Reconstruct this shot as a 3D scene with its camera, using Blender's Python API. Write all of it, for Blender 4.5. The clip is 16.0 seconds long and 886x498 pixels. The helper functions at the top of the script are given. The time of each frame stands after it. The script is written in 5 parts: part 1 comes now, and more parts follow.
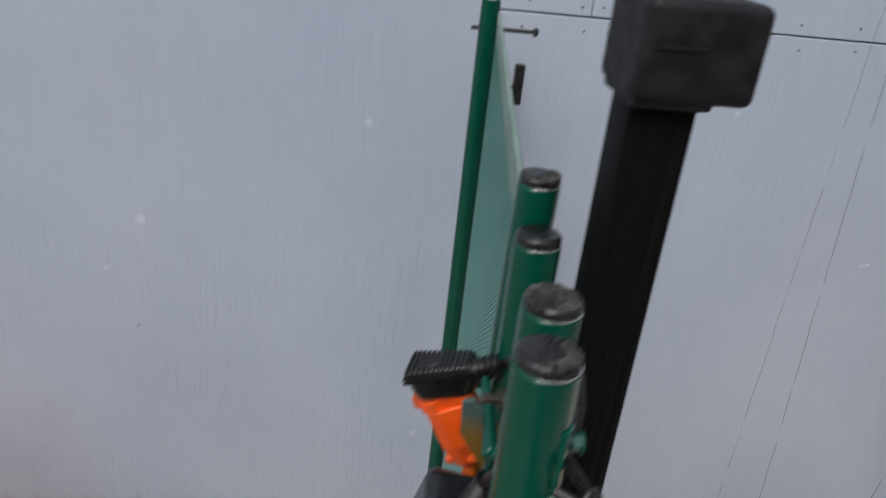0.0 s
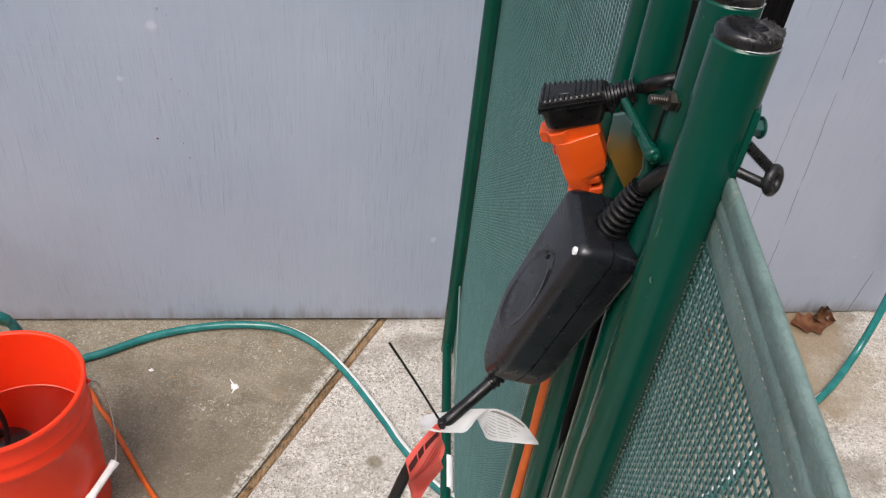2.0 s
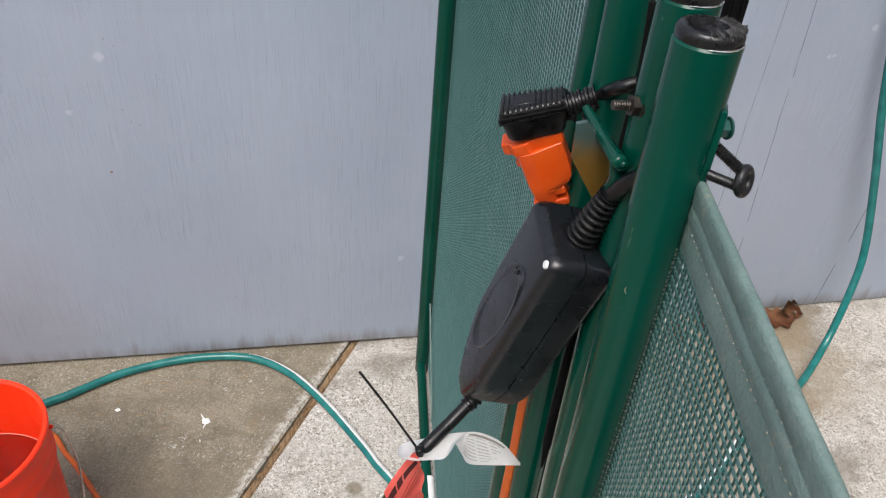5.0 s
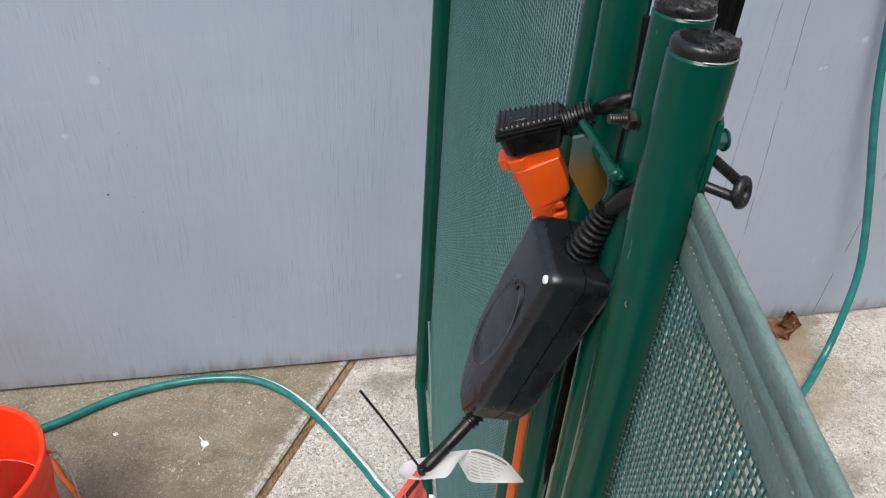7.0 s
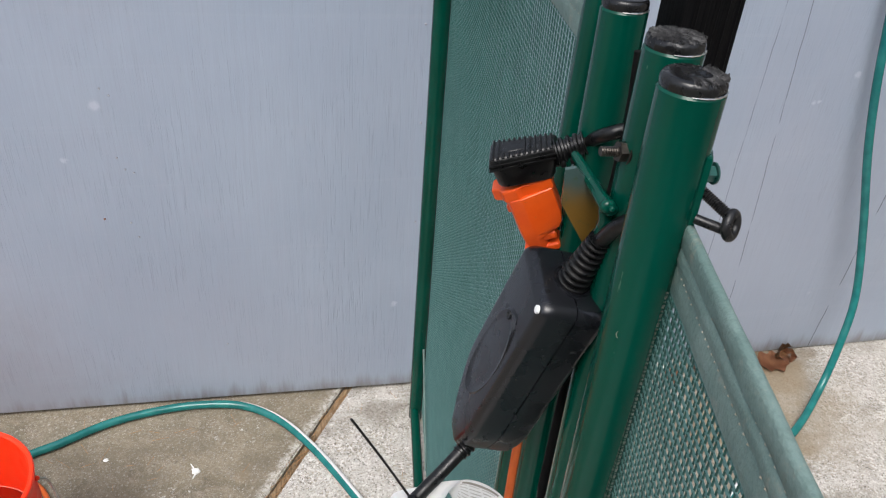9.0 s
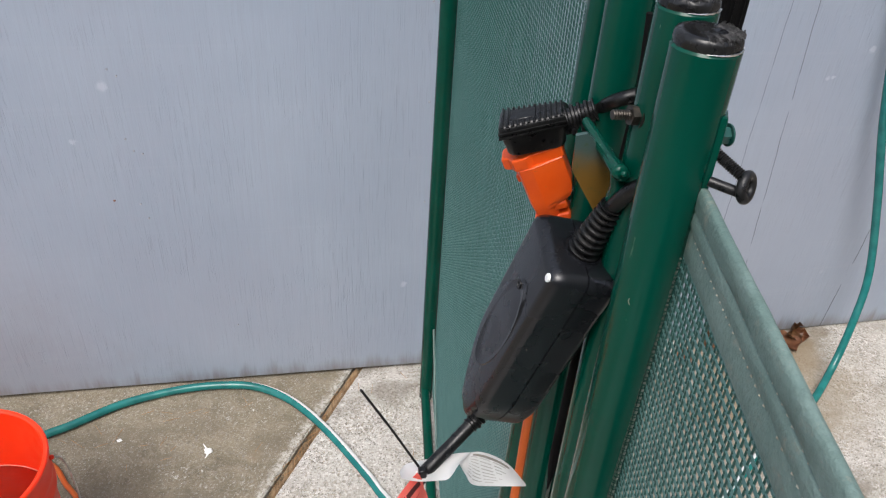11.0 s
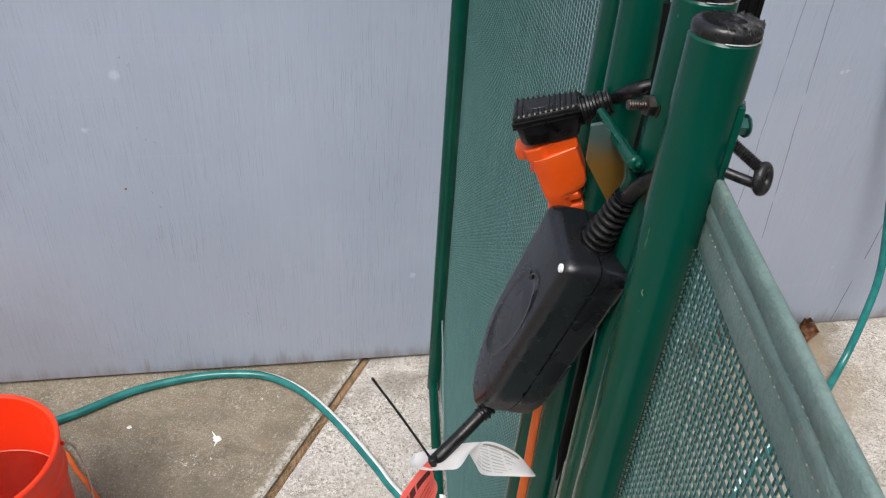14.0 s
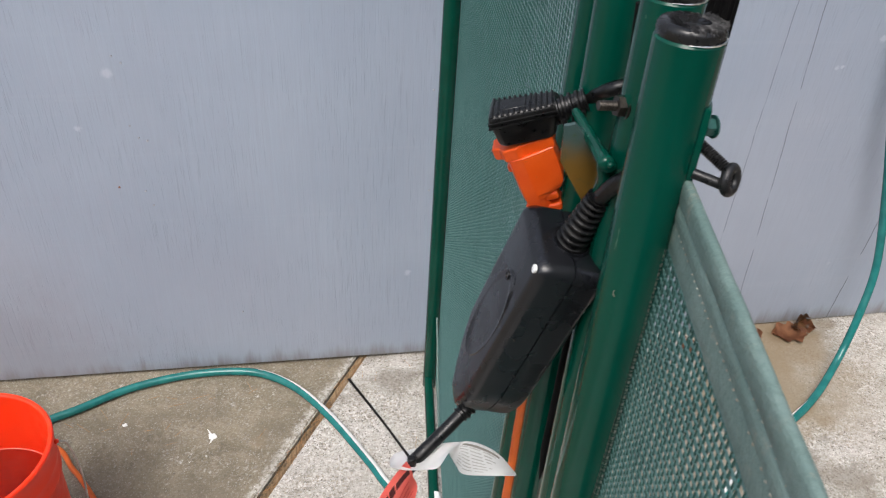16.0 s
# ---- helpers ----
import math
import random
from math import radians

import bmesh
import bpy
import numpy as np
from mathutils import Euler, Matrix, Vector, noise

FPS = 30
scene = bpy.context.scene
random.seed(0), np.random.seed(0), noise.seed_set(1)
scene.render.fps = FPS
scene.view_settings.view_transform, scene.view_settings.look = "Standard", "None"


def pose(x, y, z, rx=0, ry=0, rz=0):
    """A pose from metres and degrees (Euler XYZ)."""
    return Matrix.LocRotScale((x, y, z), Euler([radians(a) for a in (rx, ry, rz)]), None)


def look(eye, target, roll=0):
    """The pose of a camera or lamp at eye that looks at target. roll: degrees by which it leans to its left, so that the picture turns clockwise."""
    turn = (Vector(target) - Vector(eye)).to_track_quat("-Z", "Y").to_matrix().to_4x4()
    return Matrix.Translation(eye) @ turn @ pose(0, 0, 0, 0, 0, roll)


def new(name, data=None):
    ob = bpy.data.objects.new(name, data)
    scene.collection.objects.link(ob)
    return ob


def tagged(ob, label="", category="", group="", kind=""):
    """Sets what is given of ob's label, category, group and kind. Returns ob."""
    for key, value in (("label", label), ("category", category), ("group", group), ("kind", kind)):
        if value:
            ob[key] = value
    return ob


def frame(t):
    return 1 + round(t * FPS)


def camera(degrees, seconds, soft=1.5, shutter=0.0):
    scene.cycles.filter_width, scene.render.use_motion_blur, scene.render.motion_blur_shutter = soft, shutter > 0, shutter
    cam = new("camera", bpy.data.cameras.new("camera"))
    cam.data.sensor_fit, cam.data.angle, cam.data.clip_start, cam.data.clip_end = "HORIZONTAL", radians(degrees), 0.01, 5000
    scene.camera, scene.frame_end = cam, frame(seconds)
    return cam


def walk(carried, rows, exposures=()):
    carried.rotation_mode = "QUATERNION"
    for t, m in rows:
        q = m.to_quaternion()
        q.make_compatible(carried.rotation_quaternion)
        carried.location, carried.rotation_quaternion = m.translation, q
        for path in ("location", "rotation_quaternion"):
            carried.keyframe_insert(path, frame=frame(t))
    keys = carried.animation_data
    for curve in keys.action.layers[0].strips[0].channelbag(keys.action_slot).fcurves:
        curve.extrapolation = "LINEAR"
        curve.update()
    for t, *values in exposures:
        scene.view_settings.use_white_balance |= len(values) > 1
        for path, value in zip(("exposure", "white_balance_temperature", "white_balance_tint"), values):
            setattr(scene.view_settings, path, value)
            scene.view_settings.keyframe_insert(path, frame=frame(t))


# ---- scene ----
cam = camera(61.5, 16.0, soft=1.2, shutter=0.5)
PATH = [
    (0, (0.285, 0.128, 1.572), (0.520, 1.917, 0.711), 6.2),
    (0.2, (0.247, 0.112, 1.564), (0.479, 1.874, 0.647), 8.1),
    (0.4, (0.209, 0.092, 1.562), (0.451, 1.824, 0.593), 8.8),
    (0.5, (0.209, 0.098, 1.544), (0.44, 1.801, 0.52), 8.3),
    (0.6, (0.194, 0.091, 1.563), (0.45, 1.74, 0.461), 7.8),
    (0.8, (0.186, 0.091, 1.518), (0.449, 1.7, 0.359), 8.8),
    (1, (0.181, 0.087, 1.515), (0.451, 1.659, 0.308), 9.9),
    (1.5, (0.182, 0.082, 1.516), (0.469, 1.629, 0.282), 7.4),
    (2, (0.182, 0.093, 1.508), (0.485, 1.643, 0.282), 6.5),
    (2.5, (0.179, 0.106, 1.499), (0.496, 1.657, 0.278), 7.1),
    (3, (0.175, 0.11, 1.494), (0.512, 1.656, 0.271), 6.6),
    (3.5, (0.184, 0.108, 1.498), (0.54, 1.651, 0.277), 6.2),
    (4, (0.19, 0.107, 1.5), (0.563, 1.656, 0.292), 4.8),
    (4.5, (0.187, 0.108, 1.5), (0.575, 1.664, 0.306), 4.9),
    (7, (0.185, 0.109, 1.499), (0.585, 1.697, 0.351), 3.9),
    (7.5, (0.191, 0.108, 1.503), (0.596, 1.709, 0.375), 3.7),
    (8, (0.192, 0.106, 1.501), (0.606, 1.718, 0.391), 4.1),
    (8.5, (0.188, 0.106, 1.502), (0.605, 1.726, 0.406), 4.5),
    (9, (0.187, 0.107, 1.501), (0.6, 1.735, 0.415), 4.6),
    (9.5, (0.186, 0.107, 1.496), (0.588, 1.738, 0.411), 4.3),
    (10, (0.187, 0.106, 1.491), (0.579, 1.726, 0.386), 3.9),
    (12.5, (0.188, 0.107, 1.49), (0.562, 1.714, 0.359), 4.0),
    (13, (0.188, 0.106, 1.488), (0.554, 1.711, 0.353), 4.0),
    (13.5, (0.184, 0.106, 1.49), (0.548, 1.707, 0.349), 4.0),
    (14, (0.185, 0.106, 1.489), (0.547, 1.707, 0.346), 4.0),
    (14.5, (0.187, 0.107, 1.488), (0.547, 1.706, 0.342), 3.9),
    (15, (0.187, 0.106, 1.488), (0.544, 1.704, 0.341), 3.9),
    (15.5, (0.186, 0.106, 1.49), (0.543, 1.702, 0.34), 3.7),
    (16, (0.201, 0.105, 1.492), (0.56, 1.701, 0.34), 3.8),
]
walk(cam, [(t, look(eye, target, roll)) for t, eye, target, roll in PATH],
     [(0, 0.21, 6450, 10), (0.5, 0.27, 6450, 10), (1.0, 0.33, 6530, 13), (2.0, 0.38, 6570, 13), (4.0, 0.38, 6490, 12), (7.0, 0.39, 6370, 10), (9.0, 0.40, 6290, 10), (13.0, 0.40, 6400, 11), (16.0, 0.39, 6400, 11)])

# ---------------------------------------------------------------- light
SUN_EL, SUN_AZ = 60.0, 212.0
world = bpy.data.worlds.new("overcast")
scene.world = world
world.use_nodes = True
wn = world.node_tree
sky = wn.nodes.new("ShaderNodeTexSky")
sky.sky_type, sky.sun_disc = "NISHITA", False
sky.sun_elevation, sky.sun_rotation = radians(SUN_EL), radians(SUN_AZ)
sky.air_density, sky.dust_density, sky.ozone_density = 1.0, 4.0, 1.0
haze = wn.nodes.new("ShaderNodeHueSaturation")
haze.inputs["Saturation"].default_value = 0.60
wn.links.new(sky.outputs[0], haze.inputs["Color"])
wn.links.new(haze.outputs[0], wn.nodes["Background"].inputs[0])
wn.nodes["Background"].inputs[1].default_value = 0.18

sun_data = bpy.data.lights.new("sun", "SUN")
sun_data.energy, sun_data.angle, sun_data.color = 1.3, radians(32), (1.0, 0.97, 0.92)
sun = new("sun", sun_data)
sun.matrix_world = look((0, 0, 5), (0.31, 0.54, 5 - 1.0))


# ---------------------------------------------------------------- node helpers
class Mat:
    """A principled material with shortcuts for the nodes used below."""

    def __init__(self, name, rough=0.5, metal=0.0, spec=0.5):
        self.m = bpy.data.materials.new(name)
        self.m.use_nodes = True
        self.t = self.m.node_tree
        self.b = self.t.nodes["Principled BSDF"]
        self.b.inputs["Roughness"].default_value = rough
        self.b.inputs["Metallic"].default_value = metal
        self.b.inputs["Specular IOR Level"].default_value = spec
        self.co = self.t.nodes.new("ShaderNodeTexCoord").outputs["Object"]

    def put(self, v, socket):
        if hasattr(v, "is_linked"):
            self.t.links.new(v, socket)
        elif isinstance(v, tuple) and len(v) == 3 and socket.type == "RGBA":
            socket.default_value = (*v, 1)
        else:
            socket.default_value = v

    def mapped(self, sx=1, sy=1, sz=1, rz=0):
        n = self.t.nodes.new("ShaderNodeMapping")
        n.inputs["Scale"].default_value = (sx, sy, sz)
        n.inputs["Rotation"].default_value = (0, 0, rz)
        self.t.links.new(self.co, n.inputs[0])
        return n.outputs[0]

    def noise(self, scale, detail=4, rough=0.55, co=None, dist=0.0):
        n = self.t.nodes.new("ShaderNodeTexNoise")
        n.inputs["Scale"].default_value, n.inputs["Detail"].default_value = scale, detail
        n.inputs["Roughness"].default_value, n.inputs["Distortion"].default_value = rough, dist
        self.t.links.new(co or self.co, n.inputs["Vector"])
        return n.outputs[0]

    def cells(self, scale, co=None, feature="F1", out="Distance"):
        n = self.t.nodes.new("ShaderNodeTexVoronoi")
        n.feature = feature
        n.inputs["Scale"].default_value = scale
        self.t.links.new(co or self.co, n.inputs["Vector"])
        return n.outputs[out]

    def ramp(self, v, a, b, lo=0.0, hi=1.0):
        n = self.t.nodes.new("ShaderNodeMapRange")
        n.interpolation_type = "SMOOTHSTEP"
        for k, x in zip((1, 2, 3, 4), (a, b, lo, hi)):
            n.inputs[k].default_value = x
        self.t.links.new(v, n.inputs[0])
        return n.outputs[0]

    def mix(self, f, a, b, how="MIX"):
        n = self.t.nodes.new("ShaderNodeMix")
        n.data_type, n.blend_type = "RGBA", how
        self.put(f, n.inputs[0])
        self.put(a, n.inputs[6])
        self.put(b, n.inputs[7])
        return n.outputs[2]

    def calc(self, op, a, b=0.0, c=0.0):
        n = self.t.nodes.new("ShaderNodeMath")
        n.operation = op
        for v, k in ((a, 0), (b, 1), (c, 2)):
            self.put(v, n.inputs[k])
        return n.outputs[0]

    def xyz(self, co=None):
        n = self.t.nodes.new("ShaderNodeSeparateXYZ")
        self.t.links.new(co or self.co, n.inputs[0])
        return n.outputs

    def color(self, v):
        self.put(v, self.b.inputs["Base Color"])
        return self

    def rough(self, v):
        self.put(v, self.b.inputs["Roughness"])
        return self

    def bump(self, h, strength=0.3, dist=0.002):
        n = self.t.nodes.new("ShaderNodeBump")
        n.inputs["Strength"].default_value, n.inputs["Distance"].default_value = strength, dist
        self.t.links.new(h, n.inputs["Height"])
        self.t.links.new(n.outputs[0], self.b.inputs["Normal"])
        return self


# ---------------------------------------------------------------- materials
JX, JY, KX = 0.326, 1.66, 0.617         # foot of the slabs' joint at the wall, and its run in x for each metre of y


def painted_plywood():
    k = Mat("painted_plywood", 0.62, spec=0.35)
    x, y, z = k.xyz()
    grain = k.noise(1.0, 6, 0.6, k.mapped(110, 110, 3.0))
    fine = k.noise(1.0, 4, 0.6, k.mapped(420, 420, 12))
    checks = k.ramp(k.noise(1.0, 3, 0.5, k.mapped(330, 330, 11.0)), 0.57, 0.66)
    sparse = k.ramp(k.noise(4.2, 4, 0.65), 0.40, 0.62, 0.12, 1.0)
    checks = k.calc("MULTIPLY", checks, sparse)
    cloud = k.ramp(k.noise(1.7, 5, 0.6), 0.3, 0.7)
    base = k.mix(cloud, (0.328, 0.383, 0.466), (0.376, 0.431, 0.512))
    base = k.mix(k.ramp(grain, 0.35, 0.7, 0.0, 0.22), base, (0.33, 0.355, 0.43))
    base = k.mix(k.ramp(fine, 0.3, 0.7, 0.22, 0.0), base, (0.27, 0.30, 0.36))
    base = k.mix(k.ramp(k.noise(1.0, 5, 0.65, k.mapped(60, 60, 1.2)), 0.5, 0.75, 0.0, 0.10), base, (0.48, 0.52, 0.58))
    base = k.mix(k.calc("MULTIPLY", checks, 0.17), base, (0.19, 0.20, 0.235))
    # laps of the brush across the sheet and brownish bloom low down
    lap = k.ramp(k.noise(1.0, 3, 0.7, k.mapped(0.9, 0.9, 42)), 0.60, 0.66, 0.0, 0.06)
    base = k.mix(lap, base, (0.47, 0.50, 0.55))
    base = k.mix(k.ramp(k.noise(1.3, 4, 0.6, k.mapped(1, 1, 0.8, 1.1)), 0.42, 0.7, 0.0, 0.22), base, (0.365, 0.36, 0.42))
    # damp, dirty foot of the sheet with an uneven upper edge
    edge = k.calc("ADD", z, k.calc("MULTIPLY", k.noise(1.0, 5, 0.7, k.mapped(26, 26, 3)), -0.13))
    foot = k.ramp(edge, -0.080, -0.005, 0.8, 0.0)
    base = k.mix(foot, base, (0.17, 0.15, 0.125))
    # paler patches of fresh paint and small rusty specks
    spots = k.ramp(k.cells(5.0), 0.0, 0.055, 0.55, 0.0)
    base = k.mix(k.calc("MULTIPLY", spots, k.ramp(k.noise(3.0, 2), 0.45, 0.6)), base, (0.6, 0.62, 0.68))
    rust = k.ramp(k.cells(9.0, k.mapped(1, 1, 1, 0.7)), 0.0, 0.022, 0.8, 0.0)
    base = k.mix(k.calc("MULTIPLY", rust, k.ramp(k.noise(2.1, 2), 0.5, 0.62)), base, (0.25, 0.13, 0.06))
    # broad patch, browner and darker, low on the left-hand sheet
    d = k.calc("SQRT", k.calc("ADD", k.calc("POWER", k.calc("ADD", x, 0.72), 2.0), k.calc("POWER", k.calc("MULTIPLY", k.calc("SUBTRACT", z, 0.08), 1.5), 2.0)))
    d = k.calc("ADD", d, k.calc("MULTIPLY", k.calc("SUBTRACT", k.noise(5, 5, 0.65), 0.5), 0.5))
    base = k.mix(k.ramp(d, 0.15, 0.62, 0.42, 0.0), base, (0.235, 0.215, 0.235))
    # dabs of paler filler over old fixings
    for px, pz, pr in ((-0.186, 0.86, 0.016), (-0.268, 0.735, 0.010), (0.46, 0.30, 0.012), (0.30, 1.12, 0.010), (1.10, 1.20, 0.009), (1.62, 0.92, 0.012), (1.52, 0.846, 0.008), (1.535, 0.85, 0.006)):
        d = k.calc("SQRT", k.calc("ADD", k.calc("POWER", k.calc("SUBTRACT", x, px), 2.0), k.calc("POWER", k.calc("SUBTRACT", z, pz), 2.0)))
        d = k.calc("ADD", d, k.calc("MULTIPLY", k.calc("SUBTRACT", k.noise(90, 3), 0.5), 0.016))
        base = k.mix(k.ramp(d, pr * 0.3, pr, 0.42, 0.0), base, (0.62, 0.65, 0.70))
    scr = k.ramp(k.noise(1.0, 5, 0.8, k.mapped(9, 9, 60)), 0.70, 0.74, 0.0, 0.4)
    base = k.mix(k.calc("MULTIPLY", scr, k.ramp(k.noise(4.0, 2), 0.55, 0.65)), base, (0.56, 0.59, 0.63))
    # long checks running up the right-hand sheet
    wob = k.calc("MULTIPLY", k.calc("SUBTRACT", k.noise(1.0, 3, 0.6, k.mapped(0.001, 0.001, 5.0)), 0.5), 0.016)
    dash = k.ramp(k.noise(1.0, 3, 0.6, k.mapped(3, 3, 9)), 0.40, 0.5)
    for cx, lean, wide in ((1.354, 0.0, 0.0010), (1.486, -0.058, 0.0013), (1.8205, 0.079, 0.0020)):
        d = k.calc("SUBTRACT", k.calc("ADD", x, wob), k.calc("MULTIPLY_ADD", z, lean, cx))
        line = k.ramp(k.calc("ABSOLUTE", d), wide * 0.4, wide, 0.85, 0.0)
        base = k.mix(k.calc("MULTIPLY", line, dash), base, (0.07, 0.07, 0.075))
    k.color(base)
    h = k.calc("ADD", k.calc("MULTIPLY", grain, 0.6), k.calc("MULTIPLY", fine, 0.25))
    h = k.calc("SUBTRACT", h, k.calc("MULTIPLY", checks, 1.1))
    k.rough(k.ramp(fine, 0.3, 0.7, 0.5, 0.7))
    k.bump(h, 0.42, 0.0014)
    return k.m


def concrete(name, dark, mid, pale, wet, crust=0.46, marks=(), grain=0.3, broken=False):
    k = Mat(name, 0.8, spec=0.3)
    big = k.ramp(k.noise(3.2, 6, 0.62), 0.32, 0.68)
    medium = k.ramp(k.noise(17, 6, 0.65), 0.3, 0.72)
    grit = k.noise(170, 4, 0.75)
    warp = k.t.nodes.new("ShaderNodeVectorMath")
    warp.operation = "MULTIPLY_ADD"
    k.t.links.new(k.noise(60, 3), warp.inputs[0])
    warp.inputs[1].default_value = (0.012, 0.012, 0.0)
    k.t.links.new(k.co, warp.inputs[2])
    stones = k.cells(95, warp.outputs[0])
    pick = k.cells(95, warp.outputs[0], out="Color")
    base = k.mix(big, dark, mid)
    base = k.mix(k.calc("MULTIPLY", medium, 0.55), base, pale)
    base = k.mix(k.calc("MULTIPLY", k.ramp(stones, 0.22, 0.42, 1.0, 0.0), k.calc("MULTIPLY", k.ramp(k.xyz(pick)[0], 0.66, 0.8, 0.0, 0.28 + 0.42 * grain), k.ramp(k.noise(7, 4, 0.7), 0.45, 0.65, 0.15, 1.0))), base, (0.70, 0.68, 0.63))
    base = k.mix(k.calc("MULTIPLY", k.ramp(stones, 0.25, 0.45, 1.0, 0.0), k.calc("MULTIPLY", k.ramp(k.xyz(pick)[1], 0.66, 0.8, 0.0, 0.6), k.ramp(k.noise(9, 4, 0.7), 0.4, 0.65, 0.2, 1.0))), base, (0.13, 0.115, 0.095))
    base = k.mix(k.ramp(grit, 0.36, 0.64, 0.30, 0.0), base, (0.07, 0.06, 0.05))
    base = k.mix(k.ramp(k.noise(230, 3, 0.7), 0.54, 0.68, 0.0, 0.12 + 0.2 * grain), base, (0.72, 0.70, 0.66))
    # exposed aggregate, clustered where the skin has worn off
    worn = k.ramp(k.noise(5.5, 5, 0.7, k.mapped(1, 1, 1, 0.9)), 0.40, 0.58, 0.15, 1.0)
    for scale, turn, tone, much in ((120, 0.3, (0.17, 0.15, 0.125), 0.75), (95, 1.2, (0.76, 0.745, 0.71), 0.6), (150, 2.0, (0.30, 0.245, 0.17), 0.6)):
        spots = k.ramp(k.noise(scale, 2, 0.5, k.mapped(1, 1, 1, turn)), 0.56, 0.61, 0.0, much * min(1.0, grain) ** 1.6)
        base = k.mix(k.calc("MULTIPLY", spots, worn), base, tone)
    chips = k.cells(230, warp.outputs[0], out="Color")
    body = k.ramp(k.cells(230, warp.outputs[0]), 0.25, 0.5, 1.0, 0.0)
    bare = k.ramp(k.noise(6, 5, 0.7), 0.36, 0.56, 0.45, 1.0)
    base = k.mix(k.calc("MULTIPLY", k.calc("MULTIPLY", body, bare), k.ramp(k.xyz(chips)[0], 0.6, 0.75, 0.0, grain)), base, (0.74, 0.72, 0.68))
    base = k.mix(k.calc("MULTIPLY", k.calc("MULTIPLY", body, bare), k.ramp(k.xyz(chips)[1], 0.65, 0.8, 0.0, grain)), base, (0.10, 0.088, 0.07))
    veins = k.ramp(k.calc("ABSOLUTE", k.calc("SUBTRACT", k.noise(11, 4, 0.6, None, 1.2), 0.5)), 0.0, 0.03, 0.34, 0.0)
    base = k.mix(veins, base, pale)
    pits = k.ramp(k.noise(75, 4, 0.7), 0.60, 0.68)
    base = k.mix(k.calc("MULTIPLY", pits, 0.5), base, (0.10, 0.09, 0.075))
    flakes = k.calc("MULTIPLY", k.ramp(k.noise(48, 5, 0.75), 0.58, 0.64), k.ramp(k.noise(5.0, 3), crust, crust + 0.14))
    base = k.mix(k.calc("MULTIPLY", flakes, 0.85), base, (0.72, 0.70, 0.66))
    stain = k.ramp(k.noise(2.4, 4, 0.6, k.mapped(1, 1.7, 1, 0.5)), 0.5, 0.63, 0.0, wet)
    base = k.mix(stain, base, (0.15, 0.125, 0.09))
    x, y, z = k.xyz()
    for px, py, pr, tone, amount in marks:
        d = k.calc("SQRT", k.calc("ADD", k.calc("POWER", k.calc("SUBTRACT", x, px), 2.0), k.calc("POWER", k.calc("SUBTRACT", y, py), 2.0)))
        d = k.calc("ADD", d, k.calc("MULTIPLY", k.calc("SUBTRACT", k.noise(9, 5, 0.65), 0.5), pr * 1.3))
        base = k.mix(k.ramp(d, pr * 0.45, pr, amount, 0.0), base, tone)
    if broken:
        # pale broken skin along the joint, and long scaled patches near it
        off = k.calc("ADD", x, k.calc("MULTIPLY_ADD", y, -KX, KX * JY - JX))
        near = k.ramp(k.calc("ADD", off, k.calc("MULTIPLY", k.calc("SUBTRACT", k.noise(30, 5, 0.7), 0.5), 0.09)), -0.050, -0.022)
        base = k.mix(k.calc("MULTIPLY", near, k.ramp(k.noise(85, 4, 0.7), 0.40, 0.56, 0.1, 0.7)), base, (0.60, 0.58, 0.53))
        wide = k.ramp(off, -0.34, -0.05)
        scale = k.ramp(k.noise(26, 6, 0.75, k.mapped(1, 1.6, 1, 0.6)), 0.60, 0.66, 0.0, 0.5)
        base = k.mix(k.calc("MULTIPLY", scale, wide), base, (0.52, 0.50, 0.45))
    k.color(base)
    k.rough(k.ramp(big, 0, 1, 0.62, 0.9))
    h = k.calc("ADD", k.calc("MULTIPLY", grit, 0.5), k.calc("MULTIPLY", medium, 0.6))
    h = k.calc("ADD", h, k.calc("MULTIPLY", flakes, 0.4))
    k.bump(h, 0.7, 0.003)
    return k.m


def green_enamel():
    k = Mat("green_enamel", 0.2, spec=0.28)
    c = k.mix(k.ramp(k.noise(9, 4), 0.35, 0.7), (0.0, 0.045, 0.028), (0.0005, 0.056, 0.036))
    scuff = k.calc("MULTIPLY", k.ramp(k.noise(1, 4, 0.7, k.mapped(300, 300, 60)), 0.66, 0.74), k.ramp(k.noise(7, 2), 0.5, 0.66))
    c = k.mix(k.calc("MULTIPLY", scuff, 0.6), c, (0.18, 0.30, 0.22))
    k.color(c)
    k.rough(k.ramp(k.noise(35, 4), 0.35, 0.75, 0.10, 0.2))
    k.bump(k.noise(180, 2), 0.06, 0.0008)
    return k.m


def plain(name, a, b, rough=0.5, scale=40, metal=0.0, spec=0.5, bump=0.1, wear=None):
    k = Mat(name, rough, metal, spec)
    c = k.mix(k.ramp(k.noise(scale, 4), 0.35, 0.68), a, b)
    if wear:
        c = k.mix(k.ramp(k.noise(scale * 4, 4, 0.7), 0.64, 0.72, 0.0, 0.7), c, wear)
    k.color(c)
    k.rough(k.ramp(k.noise(scale * 2, 3), 0.3, 0.7, max(rough - 0.08, 0.02), min(rough + 0.1, 1)))
    k.bump(k.noise(scale * 6, 3), bump, 0.001)
    return k.m


